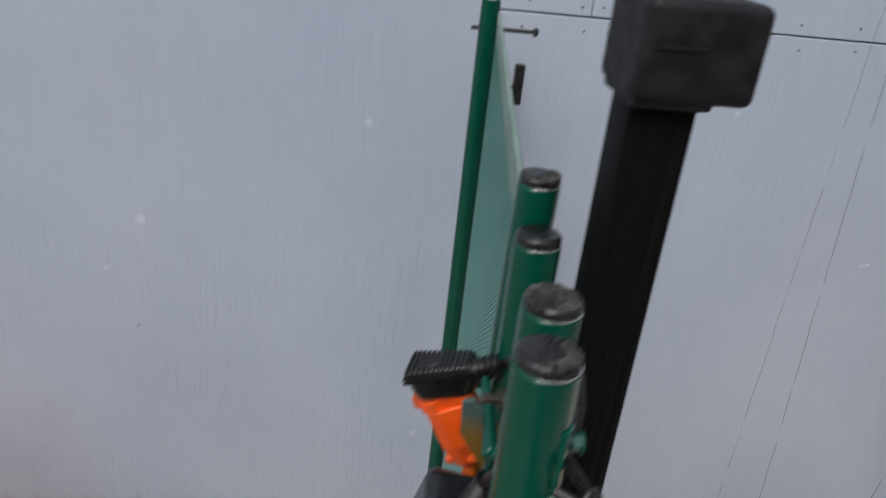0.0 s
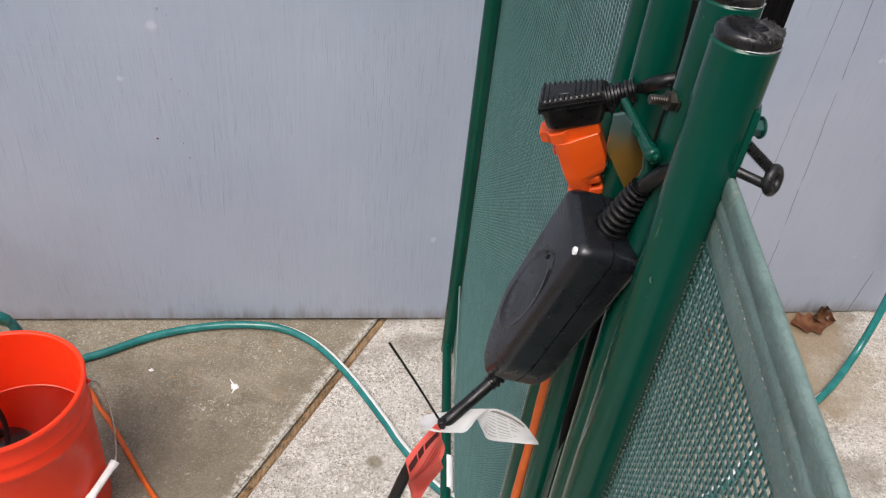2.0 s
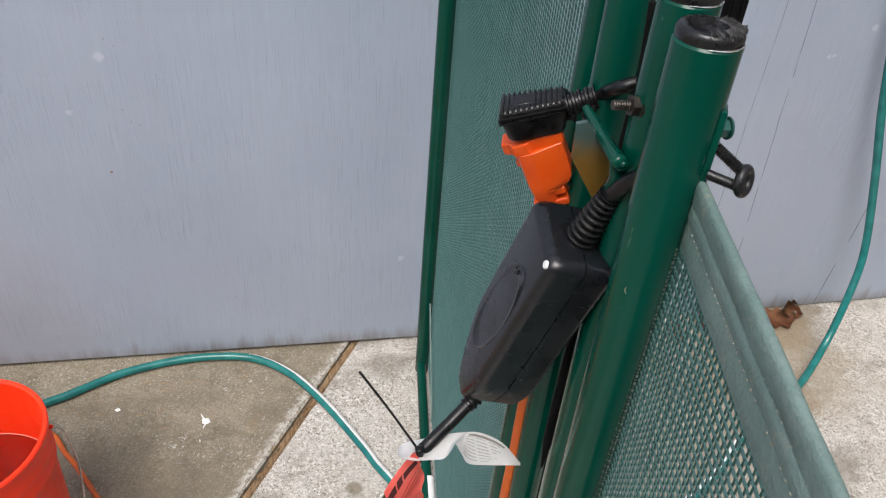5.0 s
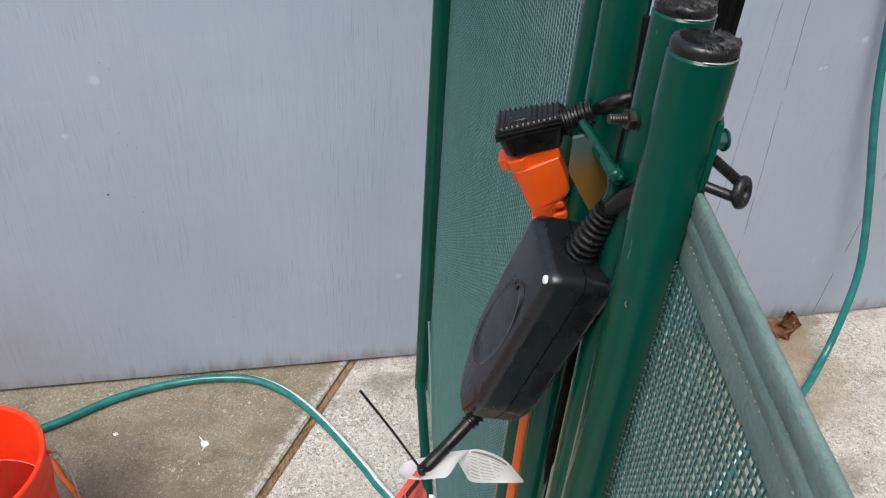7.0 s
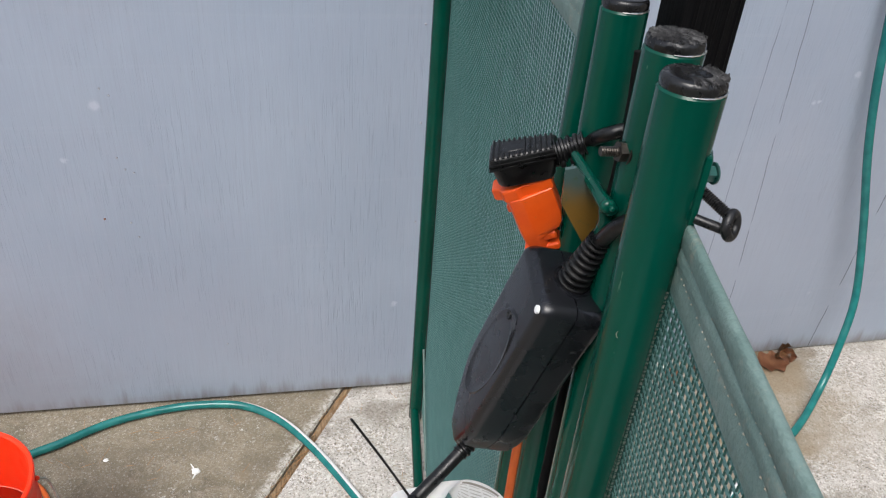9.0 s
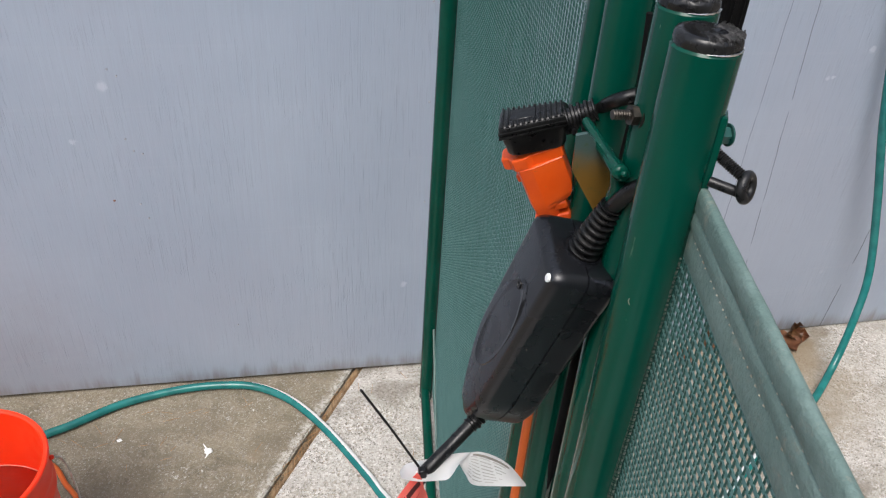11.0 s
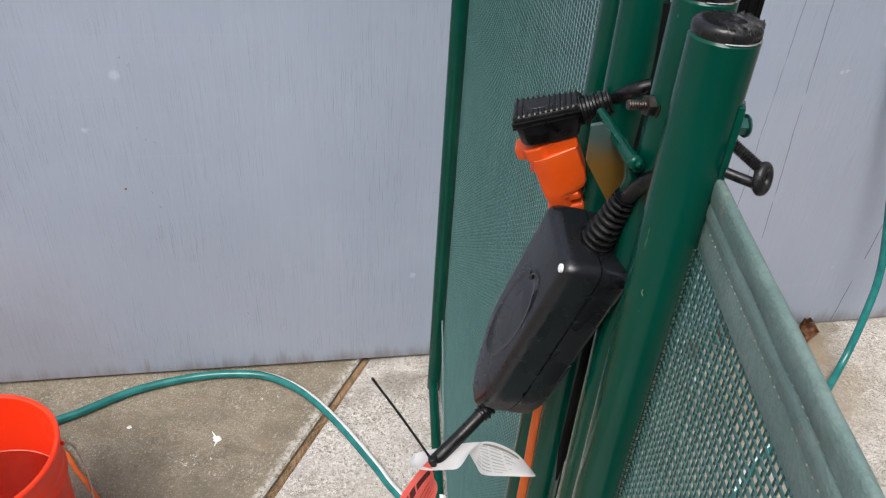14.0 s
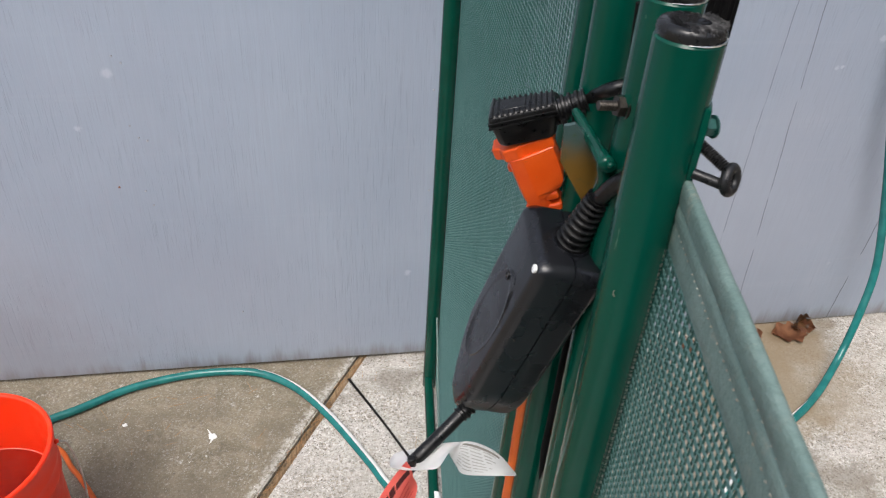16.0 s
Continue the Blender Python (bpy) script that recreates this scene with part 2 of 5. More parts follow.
def weathered_wood():
    k = Mat("weathered_wood", 0.85, spec=0.2)
    g = k.noise(1, 6, 0.65, k.mapped(170, 10, 90, radians(31.7)))
    c = k.mix(k.ramp(g, 0.3, 0.7), (0.16, 0.105, 0.058), (0.35, 0.24, 0.14))
    c = k.mix(k.ramp(k.noise(22, 5, 0.7), 0.50, 0.62, 0, 0.75), c, (0.06, 0.05, 0.034))
    c = k.mix(k.ramp(k.noise(55, 4, 0.7), 0.58, 0.68, 0, 0.6), c, (0.40, 0.36, 0.29))
    k.color(c)
    k.bump(g, 0.7, 0.004)
    return k.m


def faded_tape():
    k = Mat("faded_green_tape", 0.65, spec=0.3)
    c = k.mix(k.ramp(k.noise(14, 6, 0.65), 0.3, 0.7), (0.115, 0.18, 0.163), (0.175, 0.245, 0.222))
    c = k.mix(k.ramp(k.noise(260, 4, 0.7), 0.4, 0.7, 0.0, 0.5), c, (0.095, 0.145, 0.128))
    c = k.mix(k.ramp(k.noise(38, 6, 0.75), 0.56, 0.68, 0.0, 0.6), c, (0.26, 0.255, 0.205))
    c = k.mix(k.ramp(k.noise(75, 5, 0.8), 0.66, 0.72, 0.0, 0.6), c, (0.40, 0.41, 0.36))
    k.color(c)
    k.bump(k.calc("ADD", k.noise(420, 3, 0.6), k.calc("MULTIPLY", k.noise(60, 4), 1.4)), 0.5, 0.0016)
    return k.m


def bucket_plastic():
    k = Mat("orange_plastic", 0.36, spec=0.42)
    c = k.mix(k.ramp(k.noise(6, 4), 0.3, 0.7), (0.95, 0.036, 0.006), (0.97, 0.048, 0.009))
    c = k.mix(k.ramp(k.noise(120, 4, 0.7), 0.66, 0.76, 0, 0.35), c, (0.5, 0.09, 0.04))
    k.color(c)
    k.rough(k.ramp(k.noise(25, 4), 0.3, 0.7, 0.28, 0.45))
    k.b.inputs["Subsurface Weight"].default_value = 0.15
    k.b.inputs["Subsurface Radius"].default_value = (0.6, 0.12, 0.05)
    k.bump(k.noise(70, 3), 0.05, 0.001)
    return k.m


def rust_and_reflection():
    k = Mat("rust_and_reflection", 0.3, spec=0.5)
    z = k.xyz()[2]
    low = k.ramp(k.calc("ADD", z, k.calc("MULTIPLY", k.noise(60, 4), 0.02)), 1.288, 1.312, 1.0, 0.0)
    # rust low down; above it the wall's grey reflection as colour
    c = k.mix(low, (0.05, 0.085, 0.08), (0.15, 0.082, 0.016))
    c = k.mix(k.ramp(k.noise(150, 5, 0.7), 0.5, 0.7, 0.0, 0.7), c, (0.045, 0.07, 0.03))
    k.color(c)
    k.bump(k.noise(300, 3), 0.2, 0.001)
    return k.m


def rough_cut_plastic():
    k = Mat("rough_black_cap", 0.55, spec=0.5)
    g = k.noise(1, 5, 0.7, k.mapped(420, 160, 420))
    c = k.mix(k.ramp(g, 0.42, 0.7), (0.018, 0.0175, 0.018), (0.15, 0.146, 0.143))
    k.color(c)
    k.bump(g, 0.9, 0.003)
    return k.m


def brushed_black():
    k = Mat("black_ribbed_steel", 0.5, spec=0.06)
    g = k.noise(1, 4, 0.6, k.mapped(900, 900, 4))
    c = k.mix(k.ramp(g, 0.4, 0.7), (0.003, 0.003, 0.0035), (0.009, 0.0085, 0.008))
    k.color(c)
    k.bump(g, 0.35, 0.001)
    return k.m


def water_surface():
    k = Mat("water", 0.03, spec=0.5)
    k.b.inputs["Transmission Weight"].default_value = 1.0
    k.b.inputs["IOR"].default_value = 1.33
    k.b.inputs["Base Color"].default_value = (0.93, 0.9, 0.88, 1)
    k.bump(k.noise(22, 2), 0.08, 0.003)
    return k.m


M_WALL = painted_plywood()
M_SLAB_DARK = concrete("damp_concrete", (0.140, 0.114, 0.073), (0.258, 0.217, 0.150), (0.335, 0.292, 0.215), 0.5, 0.56,
                       ((-0.10, 1.15, 0.20, (0.13, 0.11, 0.08), 0.5), (-0.25, 1.32, 0.14, (0.15, 0.12, 0.08), 0.35), (0.05, 1.40, 0.03, (0.30, 0.23, 0.14), 0.25)), 0.3, True)
M_SLAB_PALE = concrete("pale_concrete", (0.40, 0.362, 0.308), (0.54, 0.508, 0.454), (0.68, 0.66, 0.62), 0.6, 0.30,
                       ((1.60, 1.56, 0.16, (0.20, 0.14, 0.075), 0.7), (1.42, 1.42, 0.26, (0.25, 0.195, 0.125), 0.75), (0.286, 1.178, 0.024, (0.16, 0.135, 0.085), 0.75), (1.62, 1.60, 0.05, (0.13, 0.07, 0.03), 0.7), (1.55, 1.48, 0.34, (0.25, 0.195, 0.125), 0.55), (1.10, 1.22, 0.40, (0.25, 0.20, 0.135), 0.7)), 1.0)
M_GROUND = concrete("far_ground", (0.2, 0.18, 0.14), (0.27, 0.25, 0.2), (0.34, 0.32, 0.28), 0.3)
M_WOOD = weathered_wood()
M_GREEN = green_enamel()
M_MESH = plain("green_vinyl_warp", (0.012, 0.064, 0.053), (0.020, 0.090, 0.074), 0.40, 30, bump=0.2)
M_WEFT = plain("green_vinyl_weft", (0.054, 0.132, 0.120), (0.082, 0.170, 0.155), 0.42, 30, bump=0.2)
# same vinyl again, paler to paint in the sky's sheen on the far panel
M_MESH_PALE = plain("vinyl_warp_lit", (0.016, 0.084, 0.072), (0.026, 0.112, 0.097), 0.40, 30, bump=0.2)
M_WEFT_PALE = plain("vinyl_weft_lit", (0.070, 0.160, 0.149), (0.100, 0.198, 0.186), 0.40, 30, bump=0.2)
M_HEM = faded_tape()
M_STITCH = plain("pale_thread", (0.22, 0.20, 0.15), (0.36, 0.35, 0.28), 0.7, 90)
M_CAP = rough_cut_plastic()
M_CAP_EDGE = plain("black_plastic_cap", (0.006, 0.006, 0.0065), (0.014, 0.014, 0.014), 0.22, 60, spec=0.42)
M_BARE = plain("bare_steel_edge", (0.62, 0.62, 0.60), (0.75, 0.75, 0.72), 0.22, 120, metal=1.0)
M_BOLT = plain("dull_bronzed_steel", (0.05, 0.043, 0.037), (0.10, 0.088, 0.075), 0.42, 200, metal=0.85)
M_BLACKBOLT = plain("blackened_steel", (0.007, 0.007, 0.0075), (0.016, 0.016, 0.016), 0.33, 150, spec=0.4)
M_TEAL = plain("teal_painted_bolt", (0.006, 0.055, 0.045), (0.012, 0.085, 0.07), 0.35, 150)
M_POST = brushed_black()
M_POSTCAP = plain("black_moulded_plastic", (0.006, 0.006, 0.0075), (0.014, 0.014, 0.016), 0.55, 50, spec=0.2, bump=0.2)
M_BLACK = plain("black_abs", (0.0078, 0.0084, 0.0104), (0.0100, 0.0107, 0.0128), 0.26, 16, bump=0.04)
M_RUBBER = plain("black_rubber", (0.0038, 0.0038, 0.0042), (0.008, 0.0079, 0.0077), 0.34, 80, spec=0.36, bump=0.12, wear=(0.050, 0.047, 0.042))
M_WHITE = plain("white_dot", (0.78, 0.78, 0.76), (0.85, 0.85, 0.83), 0.5, 50)
M_PAPER = plain("white_paper", (0.86, 0.86, 0.85), (0.90, 0.90, 0.89), 0.6, 30)
M_INK = plain("grey_ink", (0.52, 0.50, 0.48), (0.66, 0.64, 0.62), 0.8, 90)
M_PAPERDIRT = plain("smudged_paper", (0.26, 0.24, 0.21), (0.40, 0.37, 0.34), 0.8, 60)
M_ORANGE = plain("orange_connector", (0.70, 0.075, 0.004), (0.78, 0.098, 0.006), 0.42, 40, bump=0.1, wear=(0.6, 0.1, 0.02))
M_CORD = plain("orange_cord", (0.60, 0.105, 0.010), (0.70, 0.135, 0.014), 0.45, 40)
M_RED = plain("red_tag", (0.93, 0.18, 0.14), (0.95, 0.25, 0.20), 0.5, 30, wear=(0.8, 0.35, 0.28))
M_DARKINK = plain("dark_print", (0.09, 0.02, 0.02), (0.14, 0.03, 0.03), 0.7, 60)
M_FADED = plain("faded_red_print", (0.74, 0.10, 0.075), (0.82, 0.15, 0.115), 0.6, 60)
M_BUCKET = bucket_plastic()
M_WATER = water_surface()
M_SCUM = plain("pale_scum", (0.70, 0.20, 0.15), (0.80, 0.35, 0.28), 0.4, 60)
M_WIRE = plain("galvanised_wire", (0.40, 0.38, 0.35), (0.55, 0.52, 0.48), 0.4, 100, metal=0.9)
M_HOSE = plain("green_hose_vinyl", (0.010, 0.135, 0.128), (0.018, 0.18, 0.168), 0.14, 25, bump=0.06)
M_HOSEDARK = plain("dark_green_fitting", (0.01, 0.07, 0.05), (0.02, 0.10, 0.07), 0.35, 40)
M_LEAF = plain("dry_leaf", (0.20, 0.075, 0.032), (0.30, 0.135, 0.065), 0.7, 40, bump=0.5)
M_LEAFDARK = plain("wet_leaf", (0.10, 0.045, 0.018), (0.20, 0.095, 0.038), 0.4, 40, bump=0.5)
M_STRAW = plain("pine_needle", (0.30, 0.15, 0.05), (0.40, 0.22, 0.09), 0.7, 60)
M_DROP = plain("white_dropping", (0.75, 0.75, 0.72), (0.85, 0.85, 0.82), 0.8, 90)
M_RUST_REFLECT = rust_and_reflection()
# for the two unseen walls added to shape the light
M_UNSEEN = plain("tan_unseen_wall", (0.27, 0.24, 0.20), (0.33, 0.29, 0.25), 0.8, 6)
M_WALLNAIL = plain("painted_nail", (0.30, 0.31, 0.34), (0.48, 0.49, 0.52), 0.6, 300)
# near-black standing for the shade in gaps
M_GAP = plain("dark_gap", (0.004, 0.004, 0.004), (0.008, 0.008, 0.008), 0.9, spec=0.1)


# ---------------------------------------------------------------- mesh helpers
def link(name, verts, faces, mat, smooth=False, parent=None, label=""):
    me = bpy.data.meshes.new(name)
    me.from_pydata([tuple(v) for v in verts], [], faces)
    me.update()
    me.materials.append(mat)
    if smooth:
        me.polygons.foreach_set("use_smooth", [True] * len(me.polygons))
        me.set_sharp_from_angle(angle=radians(38))
    ob = new(name, me)
    if parent:
        ob.parent = parent
    if label:
        ob["label"] = label
    return ob


def part(name, bm, mat, parent=None, label="", smooth=True):
    bmesh.ops.recalc_face_normals(bm, faces=bm.faces)
    me = bpy.data.meshes.new(name)
    bm.to_mesh(me)
    bm.free()
    me.materials.append(mat)
    if smooth:
        me.polygons.foreach_set("use_smooth", [True] * len(me.polygons))
        me.set_sharp_from_angle(angle=radians(38))
    ob = new(name, me)
    if parent:
        ob.parent = parent
    if label:
        ob["label"] = label
    return ob


def thing(name, label, category, group="", kind=""):
    ob = tagged(new(name), label, category, group, kind)
    ob.empty_display_size = 0.05
    return ob


def spline(pts, n=10):
    """Smooth way through a few points."""
    p = [Vector(q) for q in pts]
    p = [2 * p[0] - p[1]] + p + [2 * p[-1] - p[-2]]
    out = []
    for i in range(1, len(p) - 2):
        a, b, c, d = p[i - 1:i + 3]
        for k in range(n):
            t = k / n
            out.append(0.5 * (2 * b + (c - a) * t + (2 * a - 5 * b + 4 * c - d) * t * t + (3 * b - a - 3 * c + d) * t ** 3))
    out.append(p[-2])
    return out


def sweep(bm, pts, radius, sides=12, caps=True):
    """A round bar along pts; radius: a number or one for each point."""
    pts = [Vector(p) for p in pts]
    rings, side = [], None
    for i, p in enumerate(pts):
        d = (pts[min(i + 1, len(pts) - 1)] - pts[max(i - 1, 0)]).normalized()
        if side is None:
            side = d.orthogonal().normalized()
        side = (side - d * side.dot(d)).normalized()
        up = d.cross(side)
        r = radius[i] if isinstance(radius, (list, tuple)) else radius
        rings.append([bm.verts.new(p + r * (math.cos(a) * side + math.sin(a) * up)) for a in (2 * math.pi * k / sides for k in range(sides))])
    for a, b in zip(rings, rings[1:]):
        for k in range(sides):
            bm.faces.new((a[k], a[(k + 1) % sides], b[(k + 1) % sides], b[k]))
    if caps:
        bm.faces.new(rings[0][::-1])
        bm.faces.new(rings[-1])
    return bm


def lathe(bm, profile, centre=(0, 0, 0), sides=48):
    cx, cy, cz = centre
    rings = []
    for r, z in profile:
        if r < 1e-5:
            rings.append([bm.verts.new((cx, cy, cz + z))])
        else:
            rings.append([bm.verts.new((cx + r * math.cos(2 * math.pi * k / sides), cy + r * math.sin(2 * math.pi * k / sides), cz + z)) for k in range(sides)])
    for a, b in zip(rings, rings[1:]):
        for k in range(sides):
            k2 = (k + 1) % sides
            if len(a) == 1 and len(b) == 1:
                continue
            if len(a) == 1:
                bm.faces.new((a[0], b[k2], b[k]))
            elif len(b) == 1:
                bm.faces.new((a[k], a[k2], b[0]))
            else:
                bm.faces.new((a[k], a[k2], b[k2], b[k]))
    return bm


def box(bm, lo, hi, m=None, bevel=0.0, segs=2):
    c = [(a + b) / 2 for a, b in zip(lo, hi)]
    s = [b - a for a, b in zip(lo, hi)]
    mat = Matrix.Translation(c) @ Matrix.Diagonal((*s, 1))
    r = bmesh.ops.create_cube(bm, size=1, matrix=mat)
    if bevel:
        edges = list({e for v in r["verts"] for e in v.link_edges})
        r2 = bmesh.ops.bevel(bm, geom=edges, offset=bevel, segments=segs, affect="EDGES", profile=0.6)
        vs = list({v for f in r2["faces"] for v in f.verts} | {v for v in r["verts"] if v.is_valid})
    else:
        vs = r["verts"]
    if m is not None:
        bmesh.ops.transform(bm, matrix=m, verts=vs)
    return bm


def frame_from(origin, xaxis, yhint):
    x = Vector(xaxis).normalized()
    z = x.cross(Vector(yhint)).normalized()
    y = z.cross(x)
    return Matrix.Translation(origin) @ Matrix((x, y, z)).transposed().to_4x4()


# ---------------------------------------------------------------- setting
def slab(name, outline, z0, z1, mat, label):
    bm = bmesh.new()
    low = [bm.verts.new((x, y, z0)) for x, y in outline]
    top = [bm.verts.new((x, y, z1)) for x, y in outline]
    n = len(outline)
    bm.faces.new(low[::-1])
    bm.faces.new(top)
    for k in range(n):
        bm.faces.new((low[k], low[(k + 1) % n], top[(k + 1) % n], top[k]))
    bmesh.ops.bevel(bm, geom=[e for e in bm.edges if all(abs(v.co.z - z1) < 1e-6 for v in e.verts)], offset=0.004, segments=2, affect="EDGES")
    return tagged(part(name, bm, mat, smooth=False), label, "pavement", kind="structure")




def joint_x(y, off=0.0):
    return JX + KX * (y - JY) + off


bm = bmesh.new()
bmesh.ops.create_grid(bm, x_segments=2, y_segments=2, size=400, matrix=Matrix.Translation((0, 0, -0.09)))
tagged(part("ground", bm, M_GROUND, smooth=False), "bare brown ground round the paved yard", "ground", kind="structure")
slab("pavement_1", [(-5, -4), (joint_x(-4, -0.0145), -4), (joint_x(1.8, -0.0145), 1.8), (-5, 1.8)], -0.1, 0.0, M_SLAB_DARK, "damp brown-grey concrete slab with pale flaking specks")
slab("pavement_2", [(joint_x(-4, 0.0145), -4), (6, -4), (6, 1.8), (joint_x(1.8, 0.0145), 1.8)], -0.1, 0.0, M_SLAB_PALE, "pale weathered concrete slab with exposed grit and brown stains")

bm = bmesh.new()
n = 60
cols = []
for i in range(n + 1):
    y = -1.0 + 2.75 * i / n
    w = 0.0112 + 0.003 * noise.noise((0, y * 9, 3))
    z = -0.008 + 0.004 * noise.noise((5, y * 13, 0))
    cols.append([bm.verts.new((joint_x(y, o), y, zz)) for o, zz in ((-w, -0.09), (-w, z - 0.003), (-w * 0.4, z), (w * 0.5, z + 0.001), (w, z - 0.003), (w, -0.09))])
for a, b in zip(cols, cols[1:]):
    for k in range(5):
        bm.faces.new((a[k], a[k + 1], b[k + 1], b[k]))
tagged(part("trim", bm, M_WOOD), "weathered brown wooden expansion strip between two concrete slabs", "trim", kind="structure")


rng = random.Random(11)
cv, cf = [], []
for i in range(420):
    y = rng.uniform(0.85, 1.66)
    c = Vector((joint_x(y, -0.0145 - abs(rng.gauss(0, 0.011))), y, 0.0))
    q = rng.uniform(0.0008, 0.0026)
    k = len(cv)
    a0 = rng.uniform(0, 6.28)
    cv.extend([c + Vector((q * math.cos(a0 + t), q * math.sin(a0 + t) * 0.8, -0.0006)) for t in (0, 1.3, 2.5, 3.7, 5.0)] + [c + Vector((0, 0, q * 0.5))])
    cf.extend([(k + t, k + (t + 1) % 5, k + 5) for t in range(5)])
tagged(link("grit", cv, cf, M_SLAB_PALE), "pale concrete crumbs along the slab's broken edge", "grit", kind="stuff")


def sheet(name, x0, y0, x1, y1, z0, z1, label):
    """One plywood sheet of the wall, 18 mm thick, from (x0, y0) to (x1, y1) in plan."""
    d = Vector((x1 - x0, y1 - y0, 0))
    m = frame_from((x0, y0, 0), d, (-d.y, d.x, 0))
    bm = bmesh.new()
    box(bm, (0, 0, z0), (d.length, 0.018, z1), None, 0.0015, 1)
    bmesh.ops.transform(bm, matrix=m, verts=bm.verts)
    return tagged(part(name, bm, M_WALL, smooth=False), label, "wall", kind="structure")


WL = "grey painted plywood wall sheet with vertical grain and a dirty foot"
sheet("wall_1", -5.0, 1.66 + 0.025 * 5.53, 0.528, 1.66, 0.010, 2.6, WL)
sheet("wall_2", 0.53, 1.66, 6.0, 1.66, 0.004, 1.370, WL)
sheet("wall_3", 0.53, 1.66, 0.735, 1.66, 1.3735, 2.6, WL)
sheet("wall_4", 0.737, 1.66, 6.0, 1.66, 1.3735, 2.6, WL)
# black backing added so that gaps round the sheets show dark
bm = bmesh.new()
box(bm, (-5, 1.87, -0.1), (6, 1.95, 2.6))
box(bm, (0.4, 1.679, -0.02), (6, 1.869, 2.59))
tagged(part("wall_5", bm, M_GAP, smooth=False), "black backing added behind the plywood sheets to darken their gaps", "wall", kind="structure")


def nail(x, z, r=0.0024, mat=None):
    y = 1.66 if x > 0.53 else 1.66 + 0.025 * (0.53 - x)
    bm = bmesh.new()
    lathe(bm, [(0, 0.0018), (r * 0.6, 0.0016), (r, 0.0006), (r, -0.004)], sides=10)
    bmesh.ops.transform(bm, matrix=Matrix.Translation((x, y - 0.0003, z)) @ Matrix.Rotation(radians(90), 4, "X"), verts=bm.verts)
    return tagged(part("nail", bm, mat or M_BOLT), "small dull nail head set in the painted wall", "nail", "nails in the wall")


for x in (0.60, 0.715, 0.76, 1.19, 1.31, 1.62, 1.85):
    nail(x + random.uniform(-0.01, 0.01), 1.392 + random.uniform(-0.006, 0.006))
    nail(x + random.uniform(-0.02, 0.02), 1.346 + random.uniform(-0.006, 0.006))
for x, z in ((0.504, 1.040), (-0.154, 0.883), (0.025, 0.198), (0.515, 1.25), (0.505, 0.814), (0.505, 0.55), (-0.170, 0.898), (-0.161, 0.740), (-0.148, 0.711), (-0.131, 0.703), (-0.156, 0.575), (-0.144, 0.536)):
    nail(x, z, 0.0026, M_WALLNAIL)
nail(-0.211, 0.587, 0.0026, M_LEAF)

# unseen wall added behind the camera to tone reflections and bounce
bm = bmesh.new()
box(bm, (-5, -2.6, -0.1), (6, -2.4, 2.7))
tagged(part("wall_6", bm, M_UNSEEN, smooth=False), "plain tan wall added out of view to shape reflections", "wall", kind="structure")

# unseen end wall added to block sky light from the right
bm = bmesh.new()
box(bm, (2.5, -2.4, -0.1), (2.7, 1.655, 2.7))
tagged(part("wall_7", bm, M_UNSEEN, smooth=False), "plain tan wall added out of view to shade the right end", "wall", kind="structure")

# ---------------------------------------------------------------- folded mesh screen
screen = thing("garden_screen", "folded green steel screen with woven mesh panels, standing on concrete", "screen")
TOP = 1.380


